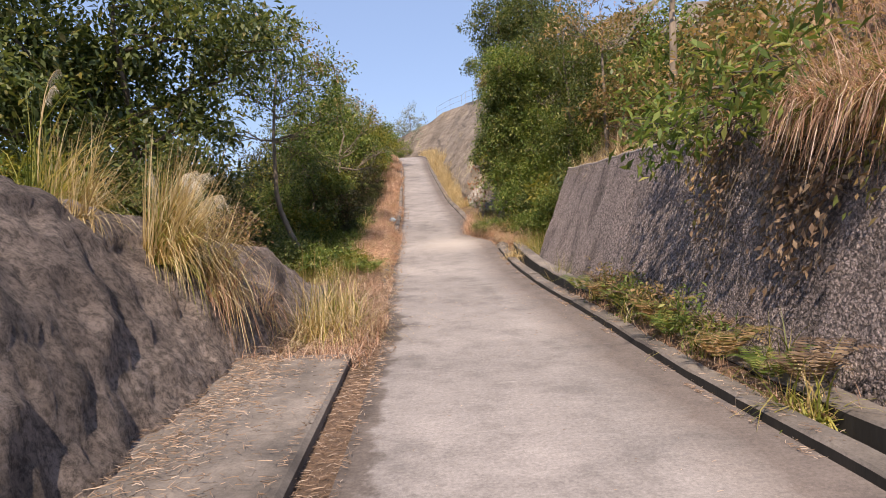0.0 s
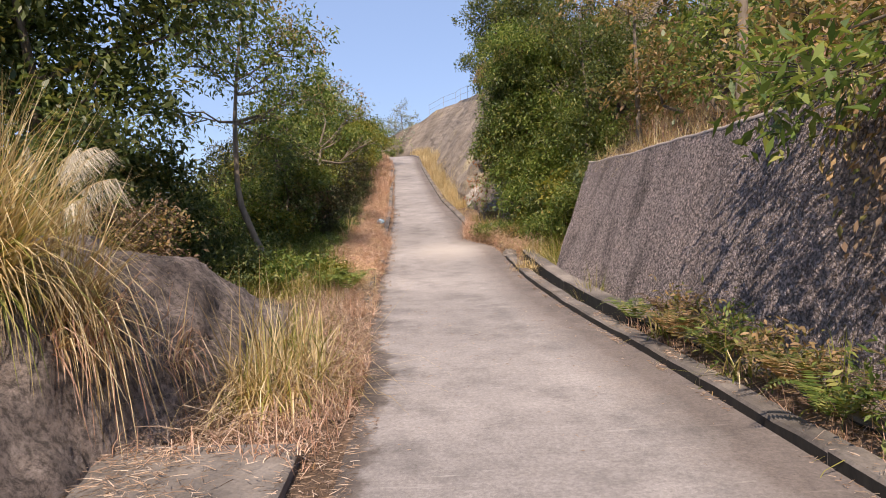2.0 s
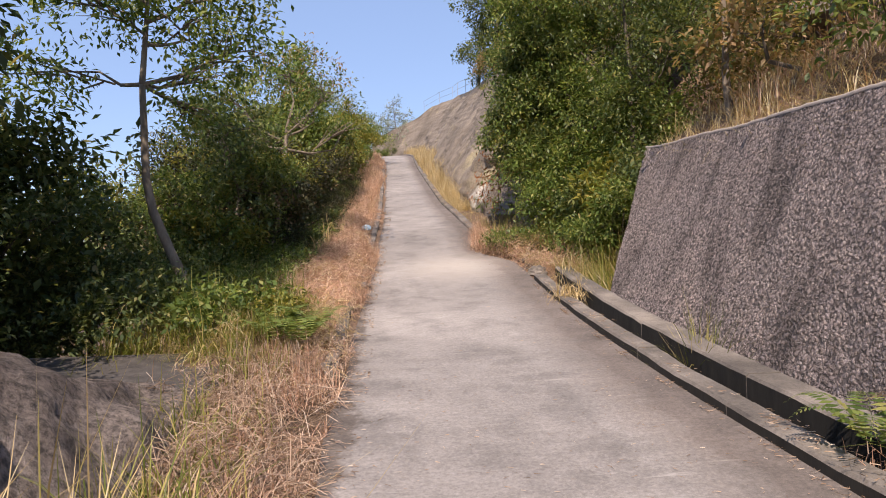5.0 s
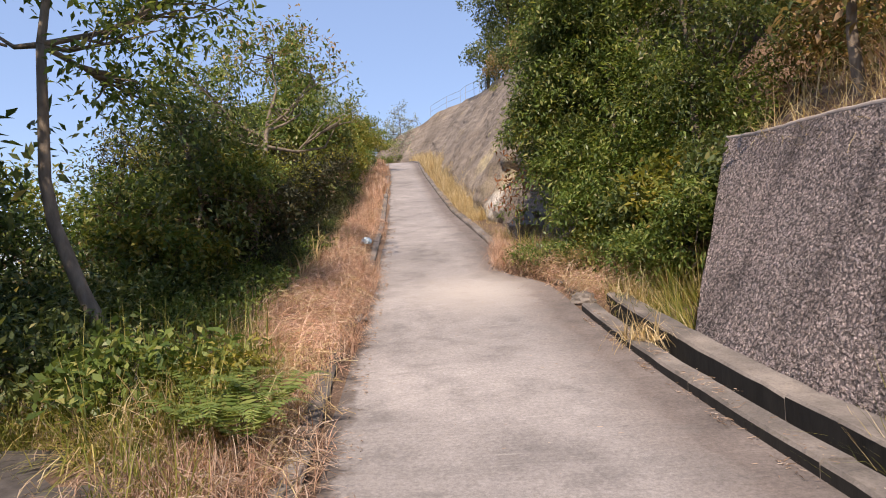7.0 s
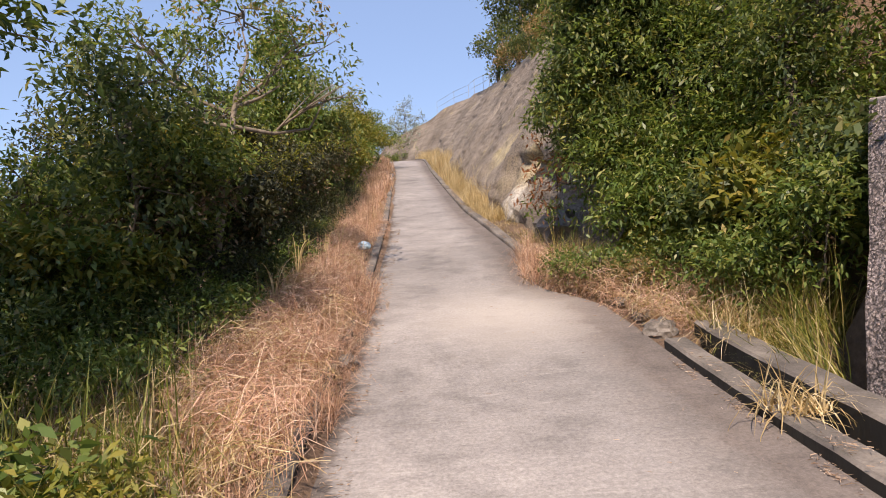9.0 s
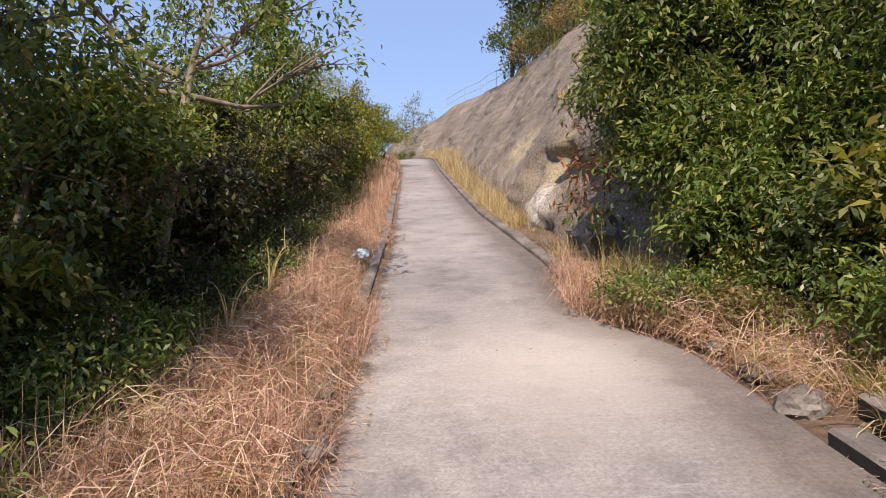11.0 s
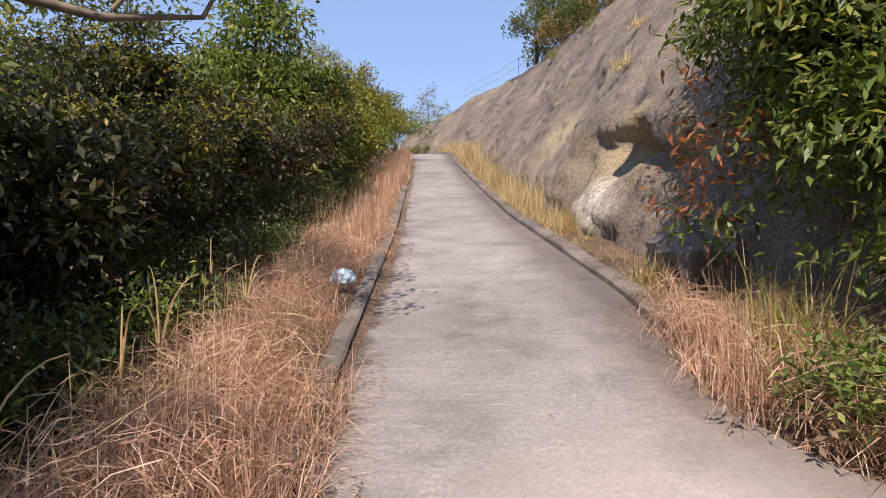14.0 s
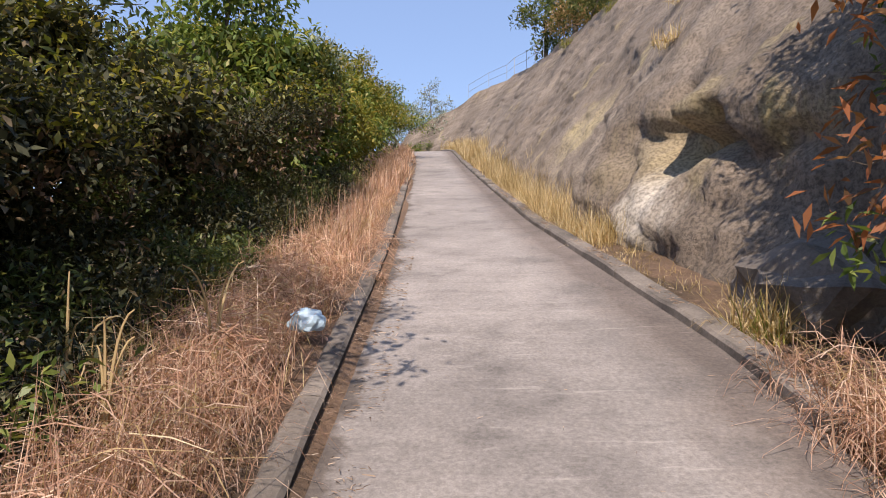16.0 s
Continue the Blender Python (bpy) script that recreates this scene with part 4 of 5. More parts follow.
# ---- uphill side ----
b = (3.3, 19.9, 2.3)
# The first three clumps and the dark inner leaves are added to shade the slope.
tree("tree", b, from_base(b, [(2.3, 20.3, 6.5, .9, .9, .6), (2.1, 19.7, 7.2, .9, .9, .6), (2.7, 20.9, 6.9, .8, .8, .5), (1.75, 20.7, 4.7, .7, .8, .6), (2.2, 20.1, 3.7, .8, .9, .7), (2.25, 19.4, 2.95, .7, .8, .6), (3.2, 19.3, 3.4, 1.1, 1.0, 1.0), (2.6, 20.6, 5.6, 1.0, 1.0, .8), (3.6, 19.8, 5.0, 1.2, 1.1, 1.0), (4.2, 18.8, 4.2, 1.1, 1.0, 1.0), (3.4, 21, 6.8, 1.2, 1.2, .9), (2.3, 21.6, 6.5, .8, .9, .6), (4.8, 20, 6.6, 1.3, 1.3, 1.0), (2.9, 20.4, 2.9, .8, .8, .7), (3.1, 21.8, 4.9, .8, .9, .8), (2.7, 21.3, 3.6, .7, .8, .7), (3.4, 22.2, 5.6, 1.0, 1.0, .9), (2.75, 22.0, 4.6, .6, .7, .7), (3.5, 21.0, 4.0, 1.0, 1.0, .9), (2.1, 20.6, 5.3, .7, .8, .6), (2.4, 21.2, 6.0, .8, .8, .6), (2.3, 20.6, 4.3, .8, .9, .7)]), 82000, 0.10, M_LEAF, "large spreading evergreen tree overhanging the lane's edge", seed=50, girth=.1, slim=.34, forks=4, extra=[(M_LEAF_YELLOW, from_base(b, [(1.8, 20.5, 4.6, .6, .6, .5), (3.0, 20.9, 7.4, 1.0, 1.0, .5)]), 1800, "yellow-green young leaves"), (M_LEAF_DARK, from_base(b, [(2.1, 20.6, 5.3, .7, .8, .6), (1.8, 20.7, 4.7, .6, .7, .5), (2.6, 20.6, 5.7, .9, .9, .7), (2.4, 21.2, 6.1, .8, .8, .6), (2.3, 20.2, 6.4, .8, .8, .5), (2.2, 20.4, 4.2, .7, .8, .6)]), 26000, "dark inner leaves added to shade the slope")])
b = (3.9, 18.3, 3.0)
tree("tree", b, from_base(b, [(3.6, 18.4, 4.6, .9, .8, .8), (4.4, 18.0, 5.4, 1.0, 1.0, .9), (5.2, 18.2, 6.4, 1.2, 1.1, 1.0), (4.0, 18.6, 6.8, 1.0, 1.0, .7), (3.2, 20.2, 7.4, 1.0, 1.0, .7), (3.8, 19.6, 8.2, 1.1, 1.1, .7), (2.9, 20.8, 6.8, .8, .8, .6), (4.6, 20.2, 7.6, 1.0, 1.0, .7)]), 17000, 0.10, M_LEAF_DARK, "dark evergreen tree on the hillside", seed=51, girth=.08, slim=.34)
b = (4.6, 24.0, 6.0)
tree("tree", b, from_base(b, [(4.2, 24.0, 8.2, 1.2, 1.2, 1.0), (5.2, 23.4, 9.0, 1.4, 1.4, 1.0), (4.4, 22.8, 7.4, 1.0, 1.0, .8)]), 5000, 0.13, M_LEAF_RUST, "hillside tree with reddish young leaves", seed=52, girth=.08)
for i, (x, y, n) in enumerate([(4.6, 46.5, 9000), (6.6, 43.5, 8000), (6.4, 50, 6000), (8.2, 47, 6000), (3.9, 51.5, 3000)]):
    z = float(road_z(0, y)) + slope_height(y) - .3
    k = 0.5 if i == 4 else 1.0
    tree("tree", (x, y, z), cl((0, 0, 2.2 * k, 1.5 * k, 1.5 * k, 1.5 * k), (.6, .3, 4.4 * k, 1.7 * k, 1.7 * k, 1.5 * k), (-.9, 0, 5.2 * k, 1.5 * k, 1.5 * k, 1.4 * k), (0, 0, 7.2 * k, 1.5 * k, 1.5 * k, 1.4 * k), (.3, .2, 9.0 * k, 1.3 * k, 1.3 * k, 1.2 * k)), n, 0.22, M_LEAF_DARK, "tall dark evergreen tree on top of the slope", seed=60 + i, girth=.13, group="trees on the slope")
for i, (x, y, h, mat, n) in enumerate([
        (3.9, 17.0, 1.5, M_LEAF_DARK, 3500), (3.2, 18.6, 1.2, M_LEAF_DARK, 3500), (4.2, 7.6, 1.3, M_LEAF_RUST, 3500), (4.3, 9.6, 1.6, M_LEAF_RUST, 3500), (4.4, 12.0, 1.8, M_LEAF, 3500), (4.3, 14.4, 1.8, M_LEAF_RUST, 3500), (5.6, 6.6, 2.2, M_LEAF_RUST, 4000), (5.8, 9.0, 2.4, M_LEAF_RUST, 4000), (6.0, 12.0, 2.6, M_LEAF_RUST, 4500), (5.6, 15.0, 2.6, M_LEAF, 4500),
        (7.6, 8.0, 2.8, M_LEAF, 4000), (7.8, 12.0, 3.0, M_LEAF_DARK, 4000), (7.6, 16.0, 3.0, M_LEAF, 4000), (6.0, 18.0, 2.6, M_LEAF_RUST, 4000), (9.6, 14.0, 3.4, M_LEAF_DARK, 4000), (7.0, 21.5, 2.8, M_LEAF_RUST, 4000)]):
    tree("shrub", (x, y), cl((0, 0, h * .35, .8, .8, h * .32), (.4, .3, h * .75, .7, .7, h * .28), (-.4, -.3, h * .7, .6, .6, h * .28), (-.2, .5, h * .5, .7, .7, h * .3)), int(n * (.45 if x < 6.5 and y < 16 else 1)), 0.12, mat, "rust and green hillside shrub above the retaining wall" if mat is M_LEAF_RUST else "green hillside shrub above the retaining wall", "shrub", seed=80 + i, girth=.04, group="hillside shrubs")
b = (4.0, 14.9, 3.3)
tree("tree", b, cl((-.2, 0, 2.8, .8, .8, .6), (.6, .3, 3.2, .8, .8, .6), (-.8, .2, 3.4, .7, .7, .5), (.1, 0, 4.0, .8, .8, .6)), 1100, 0.11, M_LEAF_RUST, "thin bare-limbed tree above the wall", seed=71, girth=.06, bark_mat=M_BARK_PALE, forks=7)
b = (4.2, 11.3, 3.1)
tree("tree", b, cl((-.1, 0, 3.4, .8, .8, .6), (.6, .3, 3.8, .8, .8, .6), (-.5, .2, 4.4, .7, .7, .5)), 1400, 0.12, M_LEAF, "tree with pale straight trunk above the wall", seed=72, girth=.08, bark_mat=M_BARK_PALE, forks=5, stem=[(0, 0, -.4), (0, 0, .8), (.05, 0, 1.8), (.05, 0, 2.6)])
b = (3.45, 6.4, 2.75)
tree("shrub", b, from_base(b, [(2.15, 7.0, 2.85, .3, .35, .2), (2.45, 6.9, 2.55, .35, .4, .25), (2.55, 6.0, 2.65, .35, .45, .28), (2.9, 6.6, 2.9, .4, .5, .3), (3.2, 6.0, 3.2, .5, .5, .35), (2.7, 7.3, 2.8, .35, .45, .28), (2.85, 5.2, 2.8, .4, .5, .35), (3.0, 8.0, 3.0, .4, .5, .3)]), 1000, 0.17, M_LEAF, "broad-leaved shrub hanging over the wall's top", "shrub", seed=73, girth=.03, slim=.28, forks=4)
for i, (x, y) in enumerate([(2.35, 5.9), (2.32, 6.9), (2.3, 7.7), (2.3, 8.5)]):
    tree("weed", (x, y, float(road_z(x, y)) - .35), cl((0, 0, .55, .28, .4, .3), (-.1, .2, .75, .2, .3, .2)), 320, .07, (M_LEAF, M_LEAF_RUST)[i % 2], "leafy weed rooted in the drain", "weed", seed=700 + i, girth=.012, slim=.34, group="drain weeds")
for i, (x, y, h) in enumerate([(3.0, 16.7, 1.5), (3.5, 17.4, 1.9), (2.6, 17.3, .8)]):
    tree("shrub", (x, y), cl((0, 0, h * .5, .5, .45, h * .4), (-.2, -.2, h * .75, .4, .4, h * .25), (.2, .1, h * .9, .4, .4, h * .2)), 2200, .085, (M_LEAF, M_LEAF_DARK)[i % 2], "green shrub crowding the wall's end", "shrub", seed=190 + i, girth=.02, group="shrubs by the wall's end", slim=.36)
b = (3.05, 17.8, 2.3)
tree("shrub", b, cl((-.2, 0, .7, .45, .4, .3), (.2, .2, 1.0, .4, .4, .25), (-.1, -.3, .45, .4, .4, .3)), 1100, 0.14, M_LEAF_YELLOW, "yellowing broad-leaved shrub beside the wall's end", "shrub", seed=74, girth=.02, slim=.4)
b = (1.45, 21.0, 2.3)
tree("shrub", b, cl((-.15, 0, 1.25, .35, .4, .25), (.1, .2, 1.65, .35, .35, .22), (-.3, -.2, .95, .3, .3, .2), (.35, -.1, 1.4, .35, .35, .22), (-.1, .1, 1.95, .25, .25, .15)), 430, 0.11, M_LEAF_RED, "slender shrub with drooping reddish leaves", "shrub", seed=75, girth=.014, slim=.28, droop=.7, forks=5, extra=[(M_LEAF, cl((-.2, 0, .8, .3, .3, .2)), 130, "green lower leaves")])
for i, (x, y, h, mat) in enumerate([(2.3, 18.0, .9, M_LEAF), (2.2, 19.0, .8, M_LEAF_YELLOW), (-2.0, 13.3, .45, M_LEAF_YELLOW), (-2.9, 13.7, .55, M_FERN), (-2.6, 15.2, .55, M_FERN), (-2.6, 20.0, .6, M_LEAF), (-2.5, 16.6, .6, M_LEAF)]):
    tree("weed", (x, y), cl((0, 0, h * .5, .35, .35, h * .45), (.2, .2, h * .7, .25, .25, h * .3)), 750, 0.065, mat, "leafy green weed on the verge", "weed", seed=130 + i, girth=.012, group="verge weeds", slim=.36)
for i, (x, y, h) in enumerate([(1.25, 19.25, .5), (1.5, 18.85, .55), (1.8, 18.45, .5), (2.1, 18.9, .6)]):
    tree("bush", (x, y), cl((0, 0, h * .5, .38, .36, h * .42), (.2, .15, h * .75, .25, .25, h * .28), (-.22, -.1, h * .6, .22, .22, h * .3), (.05, -.25, h * .5, .25, .2, h * .35)), 1000, .055, (M_LEAF, M_LEAF_RUST)[i == 2], "low straggling green bush spilling onto the lane", "bush", seed=170 + i, girth=.012, group="low edge bushes", slim=.45, forks=5, extra=[(M_LEAF_BROWN, [(0, 0, h * .3, .4, .4, h * .25)], 500, "withered lower leaves")])
for i, (x, y, h) in enumerate([(-2.9, 64, 5.6), (-4.4, 66, 4.6), (-1.5, 63, 3.2), (-3.6, 68, 4.4), (-.6, 62, 2.8), (-2.0, 66, 4.9), (-5.6, 68, 3.8), (-6.8, 66, 3.4)]):
    tree("tree", (x, y, 10.8), cl((0, 0, h * .72, .9, .9, .55), (.9, 0, h * .55, .8, .8, .5), (-.8, 0, h * .62, .7, .7, .5), (.2, .2, h * .95, .6, .6, .45), (-.5, 0, h * .86, .5, .5, .35)), 1000, 0.17, M_LEAF_HAZED, "pale feathery tree beyond the crest", seed=110 + i, girth=.07, group="trees beyond the crest", forks=6)
for i, (x, y) in enumerate([(-.9, 60.5), (-2.2, 61.8), (-3.6, 62.8), (-5.0, 63.5), (.1, 59.8)]):
    tree("bush", (x, y, 10.5), cl((0, 0, .5, .9, .8, .5), (.4, .2, .9, .6, .6, .4), (-.5, 0, .8, .6, .6, .4)), 1500, .13, (M_LEAF, M_LEAF_DARK)[i % 2], "low green bush at the lane's crest", "bush", seed=150 + i, girth=.03, group="bushes at the crest")
for i, (x, y, top, r, m) in enumerate([(-4.3, 40.0, 10.3, 1.5, M_LEAF_YELLOW), (-3.9, 45.5, 10.9, 1.4, M_LEAF), (-5.6, 42.5, 10.2, 1.5, M_LEAF)]):
    b = (x, y, ground_z(x, y))
    h = top - b[2]
    tree("tree", b, cl(*[(r * .3 * math.cos(k * 2.4) * (1 - k / 7), r * .3 * math.sin(k * 2.4), h * (.45 + .53 * k / 6), r * (1 - .8 * k / 6), r * (1 - .8 * k / 6), h * .09) for k in range(7)]), 6500, .12, m, "pointed yellow-green tree beside the upper lane", seed=160 + i, girth=.08, forks=4, droop=.1)


# ---- grass ----
def verge(rng, n, y0, y1, d0, d1, side):
    """Spots along the lane, bunched into uneven tufts."""
    k = max(1, n // 28)
    cy, cd = rng.uniform(y0, y1, k), rng.uniform(d0, d1, k)
    pick = rng.integers(0, k, n)
    y = cy[pick] + rng.normal(0, .09, n)
    d = np.clip(cd[pick] + rng.normal(0, .09, n), d0 * .6, None)
    e = left_edge(y) if side < 0 else right_edge(y)
    return np.stack([e + side * d, y], 1)


rng = np.random.default_rng(5)
tagged_label = "reddish dry grass along the lane's verge"
spread("dry_grass", tagged_label, "grass", np.concatenate([verge(rng, 6000, 14.4, 16.2, .2, 1.9, -1), verge(rng, 11500, 16, 18.6, .2, 1.25, -1), verge(rng, 9500, 18.4, 21, .42, .95, -1)]), .46, 1.7, .0042, M_PINK, 1, bend=1.5, aim=(.9, -.3, 0), aim_by=.2)
spread("dry_grass", tagged_label, "grass", verge(rng, 21000, 21, 31, .42, 1.15, -1), .44, 1.6, .005, M_PINK, 11, bend=1.4, aim=(.9, -.3, 0), aim_by=.2)
spread("dry_grass", tagged_label, "grass", verge(rng, 6000, 31, 56, .2, 1.4, -1), .5, .6, .014, M_PINK, 2)
spread("straw_grass", "straw-coloured stalks among the verge grass", "grass", verge(rng, 3500, 12, 40, .3, 1.3, -1), .46, 1.5, .004, M_STRAW, 12)
spread("green_grass", "mixed green and straw grass on the verge", "grass", np.concatenate([verge(rng, 6500, 12, 15.5, .8, 2.7, -1), verge(rng, 900, 8.5, 12, .5, 1.15, -1)]), .40, 1.5, .010, M_GRASS, 3)
spread("green_grass", "dark green grass under the thicket", "grass", verge(rng, 3500, 13, 19, 1.7, 2.7, -1), .38, 1.7, .009, M_GRASS, 13)
spread("dry_grass", "matted dry grass at the lane's edge", "grass", verge(rng, 5500, 7.5, 14, .1, .9, -1), .26, 1.3, .008, M_PINK, 14, bend=1.0)
spread("straw_grass", "golden dry grass at the slope's foot", "grass", verge(rng, 9000, 25.5, 34, .25, 1.1, 1), .5, 1.0, .006, M_STRAW, 4)
spread("straw_grass", "golden dry grass at the slope's foot", "grass", verge(rng, 7000, 34, 57, .2, 1.3, 1), .65, .5, .016, M_STRAW, 15)
spread("dry_grass", "reddish dry grass below the hillside", "grass", verge(rng, 10500, 16.9, 21.4, .15, 1.6, 1), .28, 2.0, .005, M_PINK, 6)
spread("green_grass", "green grass below the hillside", "grass", verge(rng, 2500, 16.9, 21, .5, 1.9, 1), .42, .8, .011, M_GRASS, 16)
spread("straw_grass", "dry grass along the wall's top", "grass", np.stack([rng.uniform(3.3, 5.4, 9000), rng.uniform(4, 17, 9000)], 1), .5, 1.4, .008, M_STRAW, 17)
spread("dry_grass", "dry rusty grass on the hillside", "grass", np.stack([rng.uniform(4.0, 9, 6000), rng.uniform(4, 20, 6000)], 1), .55, .9, .014, M_PINK, 18)
tangle("fallen straw and dry leaves on the slab", np.concatenate([np.stack([rng.uniform(-2.1, -.7, 900), rng.uniform(2.2, 9, 900)], 1), np.stack([np.clip(rng.normal(-1.78, .2, 4500), -2.2, -1.1), rng.uniform(2.2, 9, 4500)], 1)]), 0.04, 0.07, 0.0022, M_LITTER, 19, "litter", True)
for i, (x, y, z, n, h, r, m, lean, second, label) in enumerate([
        (-1.45, 7.8, None, 1500, 1.05, .42, M_STRAW, 1.9, M_GRASS, "tall clump of green and straw grass beside the lane"),
        (-2.75, 6.25, 1.55, 800, 1.15, .2, M_STRAW, .85, M_GRASS, "large golden dry grass clump arching over the bank"),
        (-2.55, 6.7, 1.35, 600, .95, .22, M_STRAW, 1.3, None, "golden dry grass clump arching over the bank"),
        (-3.9, 6.6, 1.95, 900, 1.1, .22, M_STRAW, 1.2, M_GRASS, "golden dry grass clump on the bank's top"),
        (-3.3, 5.6, 1.98, 260, .5, .2, M_STRAW, 1.9, None, "short dry tuft on the bank's top"),
        (-1.65, 9.1, None, 500, .65, .4, M_GRASS, 1.4, M_STRAW, "tall clump of green and straw grass beside the lane"),
        (3.3, 5.0, 2.65, 240, .6, .3, M_PINK, .9, M_GRASS, "reddish dry grass hanging over the wall"),
        (3.35, 4.2, 2.6, 240, .6, .3, M_PINK, .9, M_GRASS, "reddish dry grass hanging over the wall"),
        (1.68, 14.9, None, 170, .42, .2, M_STRAW, 1.3, None, "dry straw tuft on the kerb"),
        (2.2, 12.1, None, 260, .9, .12, M_GRASS, .7, M_STRAW, "green and straw tuft in the drain"),
        (-2.45, 6.6, 1.2, 220, .7, .3, M_PINK, 1.6, M_STRAW, "dead straw trailing down the bank"),
        (-2.3, 7.4, .95, 220, .6, .3, M_PINK, 1.6, M_STRAW, "dead straw trailing down the bank"),
        (-1.95, 12.9, None, 480, .6, .25, M_GRASS, 1.4, M_STRAW, "long-bladed green grass on the verge"),
        (-2.35, 12.75, None, 480, .65, .25, M_GRASS, 1.4, M_STRAW, "long-bladed green grass on the verge"),
        (-2.0, 14.2, None, 480, .7, .3, M_GRASS, 1.4, M_STRAW, "long-bladed green grass on the verge"),
        (-2.5, 14.3, None, 480, .75, .3, M_GRASS, 1.4, None, "long-bladed green grass on the verge"),
        (-2.3, 15.2, None, 480, .65, .3, M_GRASS, 1.4, M_STRAW, "long-bladed green grass on the verge"),
        (-3.1, 14.0, None, 480, .8, .3, M_GRASS, 1.4, None, "long-bladed green grass on the verge"),
        (-2.7, 13.3, None, 500, .8, .35, M_GRASS, 1.3, None, "long-bladed green grass by the thicket"),
        (-3.5, 13.3, None, 500, .8, .35, M_GRASS, 1.3, None, "long-bladed green grass by the thicket"),
        (-2.1, 13.5, None, 400, .6, .35, M_GRASS, 1.3, M_STRAW, "long-bladed green grass by the thicket"),
        (2.35, 15.75, 1.25, 260, .7, .2, M_GRASS, .9, M_STRAW, "rank grass growing by the wall's end"),
        (2.6, 16.2, 1.35, 300, .85, .25, M_GRASS, .9, M_STRAW, "rank grass growing by the wall's end"),
        (2.2, 16.7, None, 300, .6, .3, M_STRAW, 1.2, M_GRASS, "rank grass growing by the wall's end"),
        (2.9, 16.8, None, 320, .9, .3, M_GRASS, .9, M_STRAW, "rank grass growing by the wall's end"),
        (1.45, 20.2, None, 520, .8, .28, M_GRASS, 1.0, M_STRAW, "fresh yellow-green grass clump by the slope"),
        (1.25, 19.9, None, 500, .42, .28, M_PINK, 1.0, None, "reddish dry grass clump at the lane's edge"),
        (1.2, 22.3, None, 240, .45, .2, M_STRAW, .7, M_GRASS, "straw tuft behind the kerb")]):
    clump("grass_clump", (x, y) if z is None else (x, y, z), n, h, r, m, label, seed=200 + i, lean=lean, second=second, width=.011, bend=1.9 if z and x > 0 else 1.3, aim=(-1, .2, 0) if z and x > 0 else (.8, -.2, 0) if z else None, aim_by=.65 if z and x > 0 else .6 if z else 0)
spread("dry_grass", "matted dead grass beside the slab", "grass", np.stack([rng.uniform(-2.2, -.8, 4500), rng.uniform(6.3, 9.0, 4500)], 1), .24, 1.5, .007, M_PINK, 25, bend=1.1)
tangle("scattered straw and leaf bits on the lane", np.concatenate([np.stack([rng.uniform(-.9, 1.7, 350), rng.uniform(2, 22, 350)], 1), np.stack([rng.uniform(-.9, 1.7, 420), rng.uniform(8.2, 11.8, 420)], 1)]), 0.0, 0.03, 0.0016, M_LITTER, 21, "litter", True)
tangle("straw and leaf bits along the lane's edges", np.concatenate([verge(rng, 2600, 6.5, 26, .02, .3, -1) + (.18, 0), verge(rng, 1600, 3, 17, .02, .16, 1) + (-.1, 0), verge(rng, 1500, 20, 32, .02, .2, 1)]), 0.01, 0.04, 0.0022, M_LITTER, 22, "litter", True)
spread("straw_grass", "dry grass at the foot of the slope", "grass", verge(rng, 1100, 21.5, 26, .25, 1.0, 1), .24, 1.7, .006, M_STRAW, 23)
spread("dry_grass", "matted reddish grass over the lane's edge", "grass", verge(rng, 3500, 19.3, 21.6, -.1, .7, 1), .42, 1.7, .005, M_PINK, 24, bend=1.3, aim=(-1, 0, 0), aim_by=.35)


spread("dry_grass", "matted reddish grass spilling over the kerb", "grass", verge(rng, 4500, 15.2, 19.9, .02, .45, -1), .34, 1.3, .006, M_PINK, 26, bend=1.2, aim=(1, 0, 0), aim_by=.4)
spread("straw_grass", "matted straw by the bank's end", "grass", verge(rng, 2600, 8.4, 12.4, .1, 1.0, -1), .26, 1.5, .006, M_LITTER, 27, bend=1.2)
for i, (y, v, h) in enumerate([(33.5, .86, .5), (31, .80, .35), (38, .9, .5), (29, .55, .3), (41, .8, .5), (27.5, .4, .3)]):
    p = slope_point(y, v)
    clump("grass_clump", p, 160, h, .3, (M_GRASS, M_STRAW)[i % 2], "dry tuft growing on the slope", seed=800 + i, lean=.9, width=.012)
for i, (y, n) in enumerate([(44, 2500), (41.5, 2200), (38.5, 1800)]):
    p = slope_point(y, 1)
    tree("shrub", p, cl((0, 0, .6, 1.0, 1.2, .6), (.5, .5, 1.1, .9, .9, .6)), n, .14, (M_LEAF_RUST, M_LEAF_DARK)[i % 2], "shrub overhanging the slope's top edge", "shrub", seed=820 + i, girth=.03, group="slope edge shrubs")


spread("straw_grass", "dry straw among the green verge", "grass", verge(rng, 4500, 11.8, 15.8, .35, 2.4, -1), .40, 1.8, .006, M_LITTER, 28)
spread("dry_grass", "reddish dead grass among the green verge", "grass", verge(rng, 6000, 11.8, 15.2, .2, 1.9, -1), .32, 2.0, .006, M_PINK, 29)
tangle("dead straw gathered between slab and lane", np.stack([rng.uniform(-1.0, -.62, 1800), rng.uniform(2.2, 7.5, 1800)], 1), 0.02, 0.06, 0.002, M_LITTER, 30, "litter", True)


